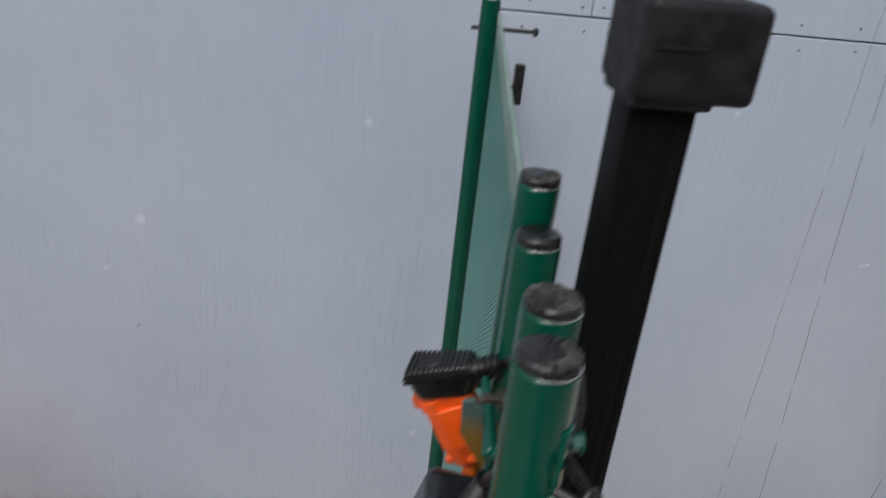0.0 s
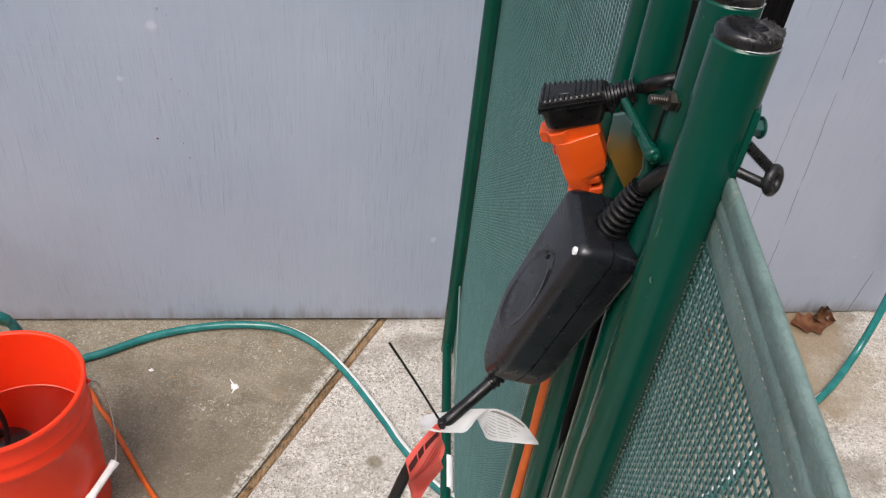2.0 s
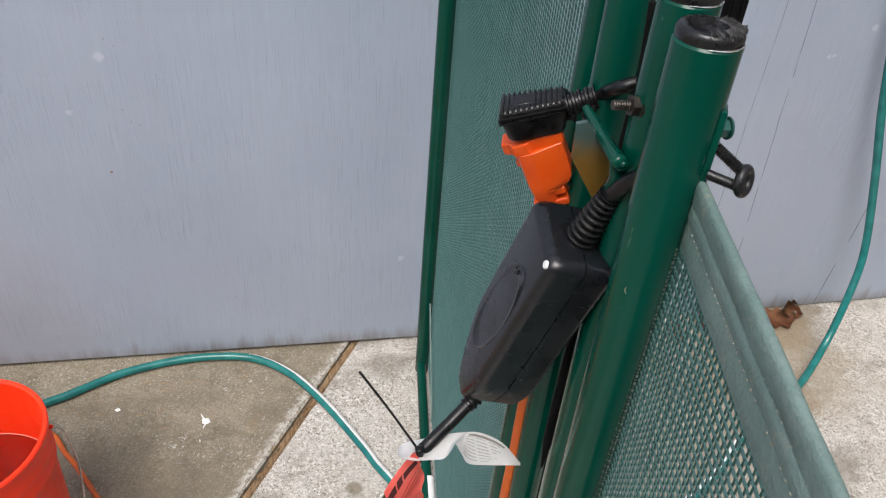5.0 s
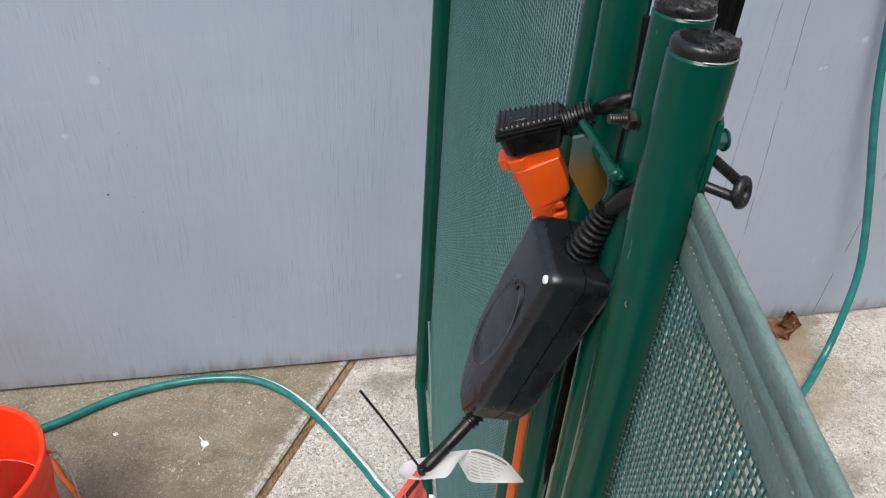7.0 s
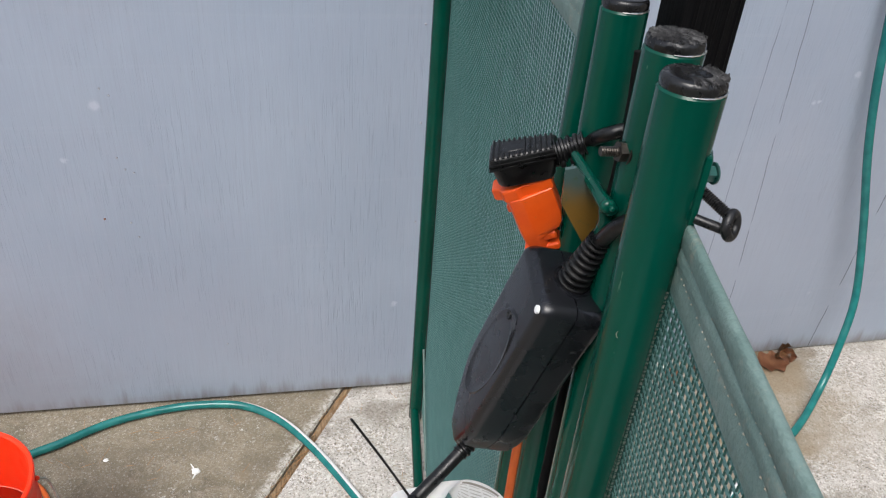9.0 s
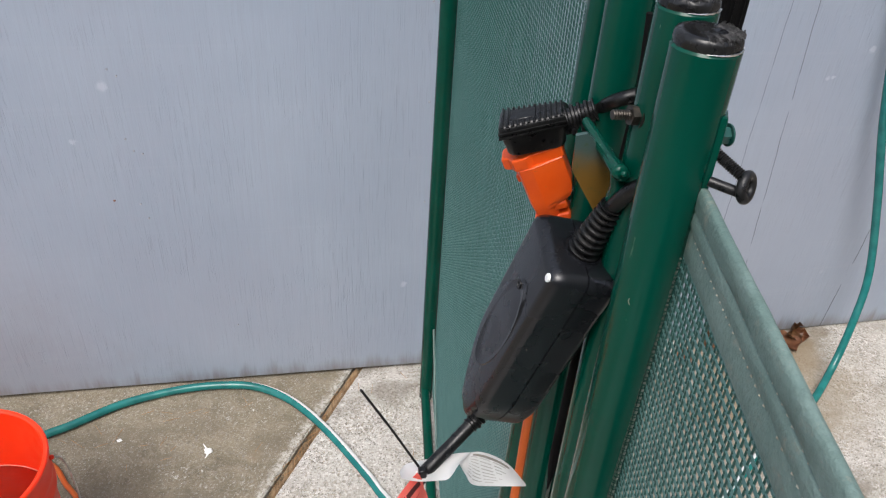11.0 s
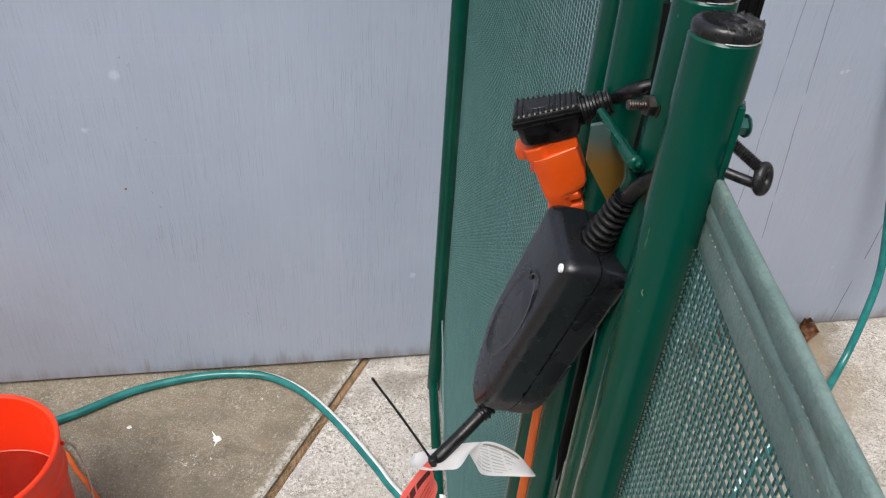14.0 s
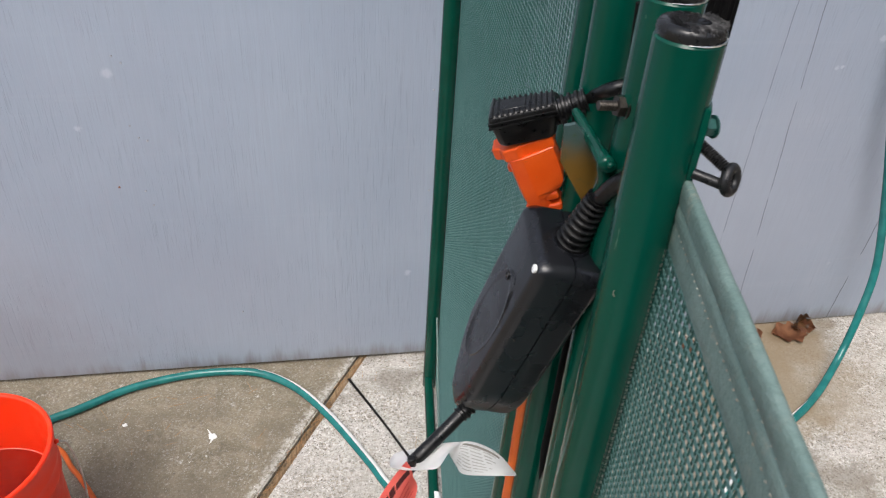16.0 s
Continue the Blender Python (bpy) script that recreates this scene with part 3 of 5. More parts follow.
def upright(x, y, top, r, lean=(0, 0), rough_cap=True, bottom=0.0, worn=(-120, 40)):
    """A capped green tube, from the ground to top."""
    bm = bmesh.new()
    foot = Vector((x + lean[0], y + lean[1], bottom))
    head = Vector((x, y, top))
    d = (head - foot).normalized()
    sweep(bm, [foot, foot + (head - foot) * 0.5, head - d * 0.0012, head], [r, r, r, r - 0.001], 32)
    tube = part("upright", bm, M_GREEN, screen, "glossy dark green steel tube")
    # the enamel is worn to bare steel along part of the rim
    bm = bmesh.new()
    arc = [head + Vector(((r - 0.0004) * math.cos(radians(q)), (r - 0.0004) * math.sin(radians(q)), 0.0002)) for q in range(-118, 16, 4)]
    sweep(bm, arc, [0.0007 * min(1, 0.25 + i / 8, 0.25 + (len(arc) - 1 - i) / 8) * (0.75 + 0.5 * noise.noise((i * 0.7, x * 40, 0))) for i in range(len(arc))], 8)
    part("bare_rim", bm, M_BARE, tube, "bare shiny steel rim")
    bm = bmesh.new()
    prof = [(0, 0.0068)] + [(r * q, 0.0068) for q in (0.15, 0.3, 0.45, 0.6)] + [(r * 0.80, 0.0066), (r * 0.90, 0.0060), (r * 0.955, 0.0046), (r * 0.968, 0.0020), (r * 0.93, 0.0002), (r * 0.93, -0.003)]
    lathe(bm, prof, sides=72)
    full = worn[1] - worn[0] > 300
    if rough_cap:
        for v in bm.verts:
            side = 1.0 if full else min(1.0, max(0.0, 0.6 + (v.co.x - 0.6 * v.co.y) / r * 1.6))
            if v.co.z > 0.001:
                v.co.z += side * (0.0007 * noise.noise((v.co.x * 500, v.co.y * 300, x * 50)) + 0.0008 * noise.noise((v.co.x * 1300, v.co.y * 900, x * 99)) - 0.0006)
            f = 1 + side * 0.035 * noise.noise((math.atan2(v.co.y, v.co.x) * 22, v.co.z * 150, x * 31))
            v.co.x *= f
            v.co.y *= f
    bmesh.ops.transform(bm, matrix=Matrix.Translation(head), verts=bm.verts)
    cap = part("end_cap", bm, M_CAP_EDGE, tube, "scuffed black plastic end cap" if rough_cap else "smooth black plastic end cap")
    if rough_cap:
        # torn plastic on the worn side of the cap
        rng = random.Random(int(x * 10000))
        fv, ff = [], []
        for i in range(900):
            q = radians(rng.uniform(*worn))
            u = rng.uniform(0.0 if full else 0.35, 1.0) ** 0.55
            edge = max(0.0, u - 0.86) / 0.14
            c = head + Vector((r * u * 0.93 * math.cos(q), r * u * 0.93 * math.sin(q), 0.0066 - 0.0048 * edge * rng.random()))
            out = Vector((math.cos(q) * (0.15 + 0.5 * edge), math.sin(q) * (0.15 + 0.5 * edge), rng.uniform(0.3, 1.0) - edge)).normalized()
            w = Vector((-math.sin(q), math.cos(q), 0)) * rng.uniform(0.0002, 0.00045)
            w2 = out.cross(w) * rng.uniform(1.5, 3.0)
            h = rng.uniform(0.0002, 0.0008)
            k = len(fv)
            base, tip = c - out * 0.0006, c + out * h
            fv.extend((base + w + w2, base - w + w2, base - w - w2, base + w - w2, tip + w2 * 0.5, tip - w2 * 0.6))
            ff.extend(((k, k + 1, k + 4), (k + 1, k + 2, k + 5, k + 4), (k + 2, k + 3, k + 5), (k + 3, k, k + 4, k + 5)))
        tagged(link("torn_edge", fv, ff, M_CAP, parent=tube), kind="stuff")
    return tube


T1, T2, T3, T4 = (0.3743, 0.4040), (0.3848, 0.4455), (0.3950, 0.530), (0.4005, 0.570)
FAR = (0.5100, 1.54)
tube_1 = upright(*T1, TOP + 0.005, 0.0163, (0.0, 0.0))
# a small curl of paint lifted off the nearest tube
bm = bmesh.new()
sweep(bm, spline([(0.3614, 0.3939, 1.2490), (0.3611, 0.3941, 1.2472), (0.3616, 0.3937, 1.2458), (0.3620, 0.3933, 1.2450)], 5), 0.00022, 6)
part("paint_chip", bm, M_STITCH, tube_1, "pale chip in the enamel")
tube_2 = upright(*T2, TOP + 0.010, 0.0158, (0.0, 0.0), worn=(-200, 160))
tube_3 = upright(*T3, TOP + 0.0065, 0.0148, (0.0, 0.0), False)
tube_4 = upright(*T4, TOP + 0.03, 0.0140, (-0.026, 0.0))
tube_far = upright(*FAR, 1.405, 0.0180, (0.0, 0.0), False)
PANEL = (0.3885, T1[1])
NEAR = (PANEL[0] - 0.25 * 0.92, PANEL[1] - 0.92)
tube_near = upright(*NEAR, TOP, 0.0150)


def rail(a, b, r, name="rail"):
    bm = bmesh.new()
    sweep(bm, [a, b], r, 20)
    return part(name, bm, M_GREEN, screen)


bottom_rail = rail((T4[0] - 0.0265, T4[1], 0.03), (FAR[0] - 0.0035, FAR[1], 0.03), 0.0125)
rail((T1[0], T1[1], 0.03), (NEAR[0], NEAR[1], 0.03), 0.0125)
# thin rod added for the pale line beside the bottom rail
rod = rail((0.509, 1.49, 0.282), (0.4828, 1.268, 0.096), 0.0024, "pale_rod")
rod.data.materials[0] = M_HEM
rod["label"] = "thin pale green rod beside the far tube's foot"
# extra tube added to keep light out of the gap between the inner tubes
upright(0.4085, 0.4640, 1.20, 0.0110, (0.0, 0.0), False)
# black strip added where the gap between the tubes lies in shade
bm = bmesh.new()
sweep(bm, [(0.3876, 0.492, 0.960), (0.3880, 0.492, 1.00), (0.3908, 0.492, 1.13), (0.3935, 0.496, 1.22), (0.3948, 0.498, 1.295), (0.3966, 0.498, 1.3213), (0.3932, 0.498, 1.3702)], [0.0008, 0.0046, 0.0050, 0.0038, 0.0020, 0.0022, 0.0024], 12)
part("shade_strip", bm, M_GAP, screen, "matt black strip added to darken the gap between the tubes")
bm = bmesh.new()
sweep(bm, [(0.4481, 1.072, 0.03), (0.459, 1.1593, 0.03)], 0.0129, 24)
part("sticker", bm, M_PAPER, bottom_rail, "small white paper sticker")


def mesh_panel(a, b, z0, z1, hem_top, cell=0.0045, pitch=0.0031, thick=0.00115, sag=0.0, start=0.0, warp=None, weft=None, label="dark green woven vinyl mesh"):
    """Woven grid between two uprights a and b, with a sewn tape along its top."""
    a, b = Vector((*a, 0)), Vector((*b, 0))
    d = (b - a)
    length = d.length
    d.normalize()
    nrm = Vector((-d.y, d.x, 0))
    verts, faces = [], []

    def strand(p, q, wide, deep):
        ax = (q - p).normalized()
        u = ax.cross(nrm).normalized() * wide / 2
        w = nrm * deep / 2
        i = len(verts)
        for c in (p, q):
            verts.extend((c + u, c + w, c - u, c - w))
        for k in range(4):
            faces.append((i + k, i + (k + 1) % 4, i + 4 + (k + 1) % 4, i + 4 + k))

    rng = random.Random(7)
    k = 0
    while start + k * cell < length:
        s = start + k * cell + rng.uniform(-0.0002, 0.0002)
        p = a + d * s + nrm * (0.00022 if k % 2 else -0.00022)
        strand(p + Vector((0, 0, z0)), p + d * rng.uniform(-0.0004, 0.0004) + Vector((0, 0, z1)), thick, thick * 1.25)
        k += 1
    first_weft = len(faces)
    k = 0
    while z0 + k * pitch < z1:
        z = z0 + k * pitch + rng.uniform(-0.0002, 0.0002)
        p = a + nrm * (0.0004 if k % 2 else -0.0004)
        strand(p + d * start + Vector((0, 0, z)), p + d * length + Vector((0, 0, z + rng.uniform(-0.0004, 0.0004))), thick * 1.2, thick)
        k += 1
    panel = link("mesh_panel", verts, faces, warp or M_MESH, parent=screen, label=label)
    panel.data.materials.append(weft or M_WEFT)
    panel.data.polygons.foreach_set("material_index", [0] * first_weft + [1] * (len(faces) - first_weft))
    if start:
        bm = bmesh.new()
        e = a + d * (start - 0.0008)
        sweep(bm, [e + Vector((0, 0, z0 + (z1 - z0) * i / 420)) for i in range(421)], [0.0013 if i % 2 else 0.0021 for i in range(421)], 8)
        part("edge_cord", bm, M_MESH, panel, "beaded dark green edge cord")
    # tape: two flat folds with raised rolls between the seams
    prof = [(0.0, 0.0002), (0.0003, 0.0013), (0.0011, 0.0022), (0.0026, 0.0028), (0.007, 0.0028), (0.0125, 0.0022), (0.0135, 0.0012), (0.0145, 0.0020), (0.020, 0.0026), (0.0245, 0.0012), (0.0255, 0.0012), (0.027, 0.0016), (0.040, 0.0012), (0.0415, 0.0008)]
    loop = [(-h, t) for h, t in prof] + [(-h, -t) for h, t in prof[::-1]]
    bm = bmesh.new()
    cols = []
    m = 70
    for i in range(m + 1):
        s = length * i / m
        wob = 0.0012 * noise.noise((s * 11, z1 * 7, 0)) - sag * math.sin(math.pi * i / m)
        cols.append([bm.verts.new(a + d * s + nrm * (t + 0.0006 * noise.noise((s * 30, h * 60, 1))) + Vector((0, 0, hem_top + h + wob))) for h, t in loop])
    nn = len(loop)
    for p, q in zip(cols, cols[1:]):
        for k in range(nn):
            bm.faces.new((p[k], p[(k + 1) % nn], q[(k + 1) % nn], q[k]))
    bm.faces.new(cols[0])
    bm.faces.new(cols[-1][::-1])
    hem = part("hem", bm, M_HEM, panel, "pale green sewn edging tape")
    # stitches
    sv, sf = [], []
    for row in (0.0135, 0.025):
        for i in range(int(length / 0.0052)):
            s = 0.0052 * i
            if rng.random() < 0.25:
                continue
            i_m = s / length
            wob = 0.0012 * noise.noise((s * 11, z1 * 7, 0)) - sag * math.sin(math.pi * i_m)
            for sgn in (-1, 1):
                c = a + d * s + nrm * sgn * 0.0014 + Vector((0, 0, hem_top - row + wob))
                i0 = len(sv)
                sv.extend((c - d * 0.0011, c + Vector((0, 0, 0.0005)), c + d * 0.0011, c - Vector((0, 0, 0.0005)), c + nrm * sgn * 0.0007))
                sf.extend([(i0 + q, i0 + (q + 1) % 4, i0 + 4) for q in range(4)])
    tagged(link("stitching", sv, sf, M_STITCH, parent=panel), kind="stuff")
    return panel


# far panel takes the vinyl with the sky's sheen in its colour
mesh_panel((T4[0] - 0.004, T4[1]), (FAR[0] + 0.017, FAR[1]), 0.03, 1.352, 1.385, thick=0.0009, warp=M_MESH_PALE, weft=M_WEFT_PALE, label="green woven vinyl mesh, its colour paled for the sky's sheen")
mesh_panel(PANEL, NEAR, 0.03, 1.282, 1.318, start=0.0125)


def hex_bolt(start, end, head_at, r=0.0028, head=0.0055, mat=M_BOLT, name="bolt", parent=None, label=""):
    """A threaded bolt from start to end with a six-sided nut at head_at (0 to 1)."""
    bm = bmesh.new()
    a, b = Vector(start), Vector(end)
    n = 26
    sweep(bm, [a.lerp(b, i / n) for i in range(n + 1)], [r * (1.0 if i % 2 else 0.86) for i in range(n + 1)], 12)
    d = (b - a).normalized()
    c = a.lerp(b, head_at)
    sweep(bm, [c - d * 0.0022, c + d * 0.0022], [head, head], 6)
    sweep(bm, [c + d * 0.0024, c + d * 0.0033], [head * 1.25, head * 1.25], 20)
    return part(name, bm, mat, parent or screen, label)


hex_bolt((0.3555, 0.445, 1.333), (0.374, 0.445, 1.332), 0.66, 0.0029, 0.0058, label="dull steel bolt with a nut")
# bolt through the head of the far upright
hex_bolt((0.478, 1.54, 1.352), (0.60, 1.54, 1.352), 0.13, 0.0042, 0.0075, M_BLACKBOLT, label="long black bolt through the tube")
bm = bmesh.new()
lathe(bm, [(0, 0.006), (0.006, 0.005), (0.0085, 0.001), (0.0085, -0.003), (0, -0.003)], sides=16)
bmesh.ops.transform(bm, matrix=Matrix.Translation((0.60, 1.54, 1.352)) @ Matrix.Rotation(radians(90), 4, "Y"), verts=bm.verts)
part("bolt_head", bm, M_BLACKBOLT, screen)
bm = bmesh.new()
box(bm, (0.572, 1.535, 1.212), (0.591, 1.555, 1.290), None, 0.004)
part("latch", bm, M_BLACKBOLT, screen, "black latch behind the far tube")
bm = bmesh.new()
sweep(bm, [(FAR[0], FAR[1], 1.245), (0.580, 1.545, 1.245)], 0.004, 12)
part("bolt", bm, M_BLACKBOLT, screen)

# strap bracket on the nearest tube, with a painted bolt, a threaded eye bolt and a pin
bm = bmesh.new()
box(bm, (-0.006, -0.0032, -0.020), (0.006, 0.0016, 0.019), None, 0.0014)
bmesh.ops.transform(bm, matrix=Matrix.Translation((0.3862, 0.3958, 1.336)) @ Matrix.Rotation(radians(62), 4, "Z"), verts=bm.verts)
bracket = part("bracket", bm, M_GREEN, screen, "green painted steel strap")
hex_bolt((0.390, 0.4035, 1.3395), (0.3990, 0.4035, 1.3395), 0.60, 0.0030, 0.0046, M_TEAL, "bolt", bracket, "teal painted hexagon bolt")
bm = bmesh.new()
a, b = Vector((0.3905, 0.400, 1.333)), Vector((0.3990, 0.384, 1.3268))
n = 30
sweep(bm, [a.lerp(b, i / n) for i in range(n + 1)], [0.0031 if i % 2 else 0.0024 for i in range(n + 1)], 12)
ring = [Vector((0.3992, 0.3795, 1.3235)) + 0.0054 * (math.cos(t) * Vector((0.72, 0.58, 0.35)).normalized() + math.sin(t) * Vector((-0.3, 0.1, 0.95)).normalized()) for t in (2 * math.pi * i / 24 for i in range(25))]
sweep(bm, ring, 0.0026, 14, False)
part("eye_bolt", bm, M_BLACKBOLT, screen, "black threaded eye bolt")
bm = bmesh.new()
sweep(bm, spline([(0.385, 0.389, 1.3225), (0.390, 0.385, 1.3217), (0.396, 0.381, 1.3205), (0.3992, 0.3782, 1.3200)], 6), 0.0026, 12)
part("pin", bm, M_BLACKBOLT, screen, "black locking pin")

# rusty bracket plate between the inner tubes, a grey reflection painted on its upper part
bm = bmesh.new()
outline = [(0.352, 1.305), (0.3585, 1.3065), (0.378, 1.287), (0.382, 1.281), (0.379, 1.271), (0.3705, 1.2545), (0.353, 1.282)]
fr = [bm.verts.new((x, 0.4735 + 0.15 * (0.38 - x), z)) for x, z in outline]
bk = [bm.verts.new((x + 0.001, 0.477 + 0.15 * (0.38 - x), z)) for x, z in outline]
bm.faces.new(fr)
bm.faces.new(bk[::-1])
for k in range(7):
    bm.faces.new((fr[k], fr[(k + 1) % 7], bk[(k + 1) % 7], bk[k]))
plate = part("bracket", bm, M_RUST_REFLECT, screen, "rust-stained flat bracket plate with a grey reflection painted above", smooth=False)
bm = bmesh.new()
sweep(bm, [(0.3702, 0.5080, 1.2998), (0.3697, 0.4900, 1.2986), (0.3667, 0.4630, 1.2995), (0.3641, 0.4420, 1.3014), (0.3662, 0.4430, 1.2910), (0.3670, 0.4490, 1.2782)], [0.0028, 0.0036, 0.0040, 0.0044, 0.0042, 0.0034], 14)
LUMP = Vector((0.3633, 0.4380, 1.3022))
for dx, dz, q in ((0.0, 0.0, 0.0046), (0.0022, -0.0022, 0.0042)):
    bmesh.ops.create_uvsphere(bm, u_segments=16, v_segments=12, radius=q, matrix=Matrix.Translation(LUMP + Vector((dx, 0, dz))) @ Matrix.Diagonal((1.1, 0.8, 1.0, 1)))
bmesh.ops.create_uvsphere(bm, u_segments=12, v_segments=8, radius=0.0020, matrix=Matrix.Translation(LUMP + Vector((0.0005, -0.0045, 0.001))))
part("flange", bm, M_GREEN, plate, "rounded green flange with a rivet")

# ---------------------------------------------------------------- black post behind the screen
post = thing("post", "black square steel post with a moulded plastic cap", "post")
bm = bmesh.new()
for x0, x1, y0, y1, b in ((0.4325, 0.473, 0.525, 0.559, 0.003),):
    box(bm, (x0, y0, 0.0), (x1, y1, 1.49), None, b)
part("shaft", bm, M_POST, post)
for k in range(5):
    bm = bmesh.new()
    x = 0.4385 + 0.0068 * k
    box(bm, (x, 0.5245, 0.0), (x + 0.0034, 0.526, 1.48), None, 0.0003, 1)
    part("rib", bm, M_POST, post, smooth=False)
bm = bmesh.new()
box(bm, (0.4285, 0.513, 1.4800), (0.4985, 0.580, 1.535), None, 0.0075, 5)
box(bm, (0.4305, 0.516, 1.4755), (0.477, 0.575, 1.495), None, 0.004)
box(bm, (0.437, 0.5120, 1.509), (0.464, 0.516, 1.5110), None, 0.0008)
part("cap", bm, M_POSTCAP, post)

# ---------------------------------------------------------------- power adapter hanging on the screen
adapter = thing("power_adapter", "black plastic power adapter hanging by its cord from the green screen", "adapter")
AX = Vector((-0.2125, 0.1896, -0.9586)).normalized()
VX = Vector((0.9706, -0.0728, -0.2295))
VX = (VX - AX * VX.dot(AX)).normalized()
UX = AX.cross(VX) * -1
A0 = Vector((0.3317, 0.4294, 1.2394))      # upper end of the ridge between its two near faces
AM = Matrix.Translation(A0) @ Matrix((AX, UX, VX)).transposed().to_4x4()


def case_half(name, v0, v1, round_v0, mat, label):
    bm = bmesh.new()
    L, W = 0.166, 0.062
    rows = []
    R = 0.0075
    near = [0.0, 0.0004, 0.0012, 0.0024, 0.0040, 0.0058, R]
    along = near + [R + (L - 2 * R) * i / 18 for i in range(1, 18)] + [L - a for a in near[::-1]]
    for a in along:
        f = a / L
        # the far side bulges and then draws in towards the cable
        u1 = W * (1 + 0.02 * math.sin(math.pi * f)) - (0.030 * max(0.0, (f - 0.62) / 0.38) ** 1.6)
        u0 = 0.0 + 0.012 * max(0.0, (f - 0.75) / 0.25) ** 1.8
        end = min(a, L - a, R)
        ins = R - math.sqrt(max(0.0, R * R - (R - end) ** 2))
        c = []
        r = round_v0
        u0 += ins
        u1 -= ins
        g = 1 if v1 > v0 else -1
        va, vb = v0 + g * ins, v1
        for t in range(7):
            q = radians(180 + 90 * t / 6)
            c.append((a, u0 + r + r * math.cos(q), va + g * (r + r * math.sin(q))))
        for t in range(7):
            q = radians(270 + 90 * t / 6)
            c.append((a, u1 - r + r * math.cos(q), va + g * (r + r * math.sin(q))))
        c.append((a, u1, vb))
        c.append((a, u0, vb))
        rows.append([bm.verts.new(p) for p in c])
    k = len(rows[0])
    for p, q in zip(rows, rows[1:]):
        for j in range(k):
            bm.faces.new((p[j], p[(j + 1) % k], q[(j + 1) % k], q[j]))
    bm.faces.new(rows[0][::-1])
    bm.faces.new(rows[-1])
    bmesh.ops.transform(bm, matrix=AM, verts=bm.verts)
    return part(name, bm, mat, adapter, label)


case_half("upper_shell", 0.0, 0.0234, 0.0072, M_BLACK, "")
case_half("lower_shell", 0.0445, 0.0244, 0.005, M_BLACK, "")


def on_case(a, u, v=0.0):
    return AM @ Vector((a, u, v))


# oval badge field, its screw and a white dot on the broad face
bm = bmesh.new()
n = 56
rings = [[], [], [], []]
for k in range(n):
    t = 2 * math.pi * k / n
    c, d = math.cos(t), math.sin(t)
    lip = 0.0015 * abs(c) ** 1.5
    for ring, q, h in zip(rings, (1.06, 1.0, 0.94, 0.80), (0.0008, -0.0002 - lip, -0.0001 - lip * 0.6, 0.0001)):
        ring.append(bm.verts.new(AM @ Vector((0.078 + 0.044 * q * c - 0.004 * q * d, 0.0305 + 0.0185 * q * d + 0.006 * c * q, h))))
for a, b in zip(rings, rings[1:]):
    for k in range(n):
        bm.faces.new((a[k], a[(k + 1) % n], b[(k + 1) % n], b[k]))
bm.faces.new(rings[-1])
part("badge", bm, M_BLACK, adapter, "plain raised oval on the case")
bm = bmesh.new()
lathe(bm, [(0, 0.0003), (0.0016, 0.0003), (0.0019, 0.0013), (0.0031, 0.0013), (0.0034, 0), (0.0034, -0.001)], sides=20)
bmesh.ops.transform(bm, matrix=AM @ Matrix.Translation((0.0395, 0.0310, -0.0004)) @ Matrix.Rotation(radians(180), 4, "X"), verts=bm.verts)
part("screw", bm, M_RUBBER, adapter)
bm = bmesh.new()
lathe(bm, [(0, 0.0006), (0.0022, 0.0006), (0.0027, 0.0002), (0.0027, -0.001)], sides=24)
bmesh.ops.transform(bm, matrix=AM @ Matrix.Translation((0.0065, 0.0062, -0.0001)) @ Matrix.Rotation(radians(180), 4, "X"), verts=bm.verts)
part("light_window", bm, M_WHITE, adapter, "small round white indicator")
for a, v in ((0.066, 0.0095),):
    bm = bmesh.new()
    bmesh.ops.create_uvsphere(bm, u_segments=10, v_segments=8, radius=0.0007, matrix=AM @ Matrix.Translation((a, -0.0001, v)))
    part("pip", bm, M_BOLT, adapter, "tiny raised pip on the case")


def ribbed(bm, path, r0, r1, ribs, depth):
    pts = spline(path, 24)
    n = len(pts) - 1
    rad = [(r0 + (r1 - r0) * i / n) * (1 - 0.2 * depth + 1.2 * depth * min(1.0, max(0.0, 0.6 + 1.3 * math.cos(2 * math.pi * ribs * i / n)))) for i in range(n + 1)]
    return sweep(bm, pts, rad, 18)


# ribbed boot and the mains lead to the plug, passing behind the two near tubes
B0 = on_case(0.003, 0.029, 0.0255)
bm = bmesh.new()
lathe(bm, [(0, 0.0052), (0.0098, 0.0052), (0.0104, 0.0044), (0.0104, 0.0030), (0.0098, 0.0026), (0.0120, 0.0022), (0.0128, 0.0012), (0.0128, -0.004)], sides=32)
bmesh.ops.transform(bm, matrix=frame_from(B0, UX, VX) @ Matrix.Identity(4), verts=bm.verts)
part("collar", bm, M_BLACK, adapter)
BD = (Vector((0.3665, 0.4445, 1.2765)) - B0)
bm = bmesh.new()
ribbed(bm, [B0, B0 + BD * 0.35, B0 + BD * 0.7, B0 + BD], 0.0082, 0.0054, 9, 0.34)
part("strain_relief", bm, M_RUBBER, adapter, "ribbed black rubber boot")
PLM = frame_from((0.3252, 0.530, 1.2668), (0.9158, -0.3074, 0.2584), (0.3018, 0.9513, 0.0623))
bm = bmesh.new()
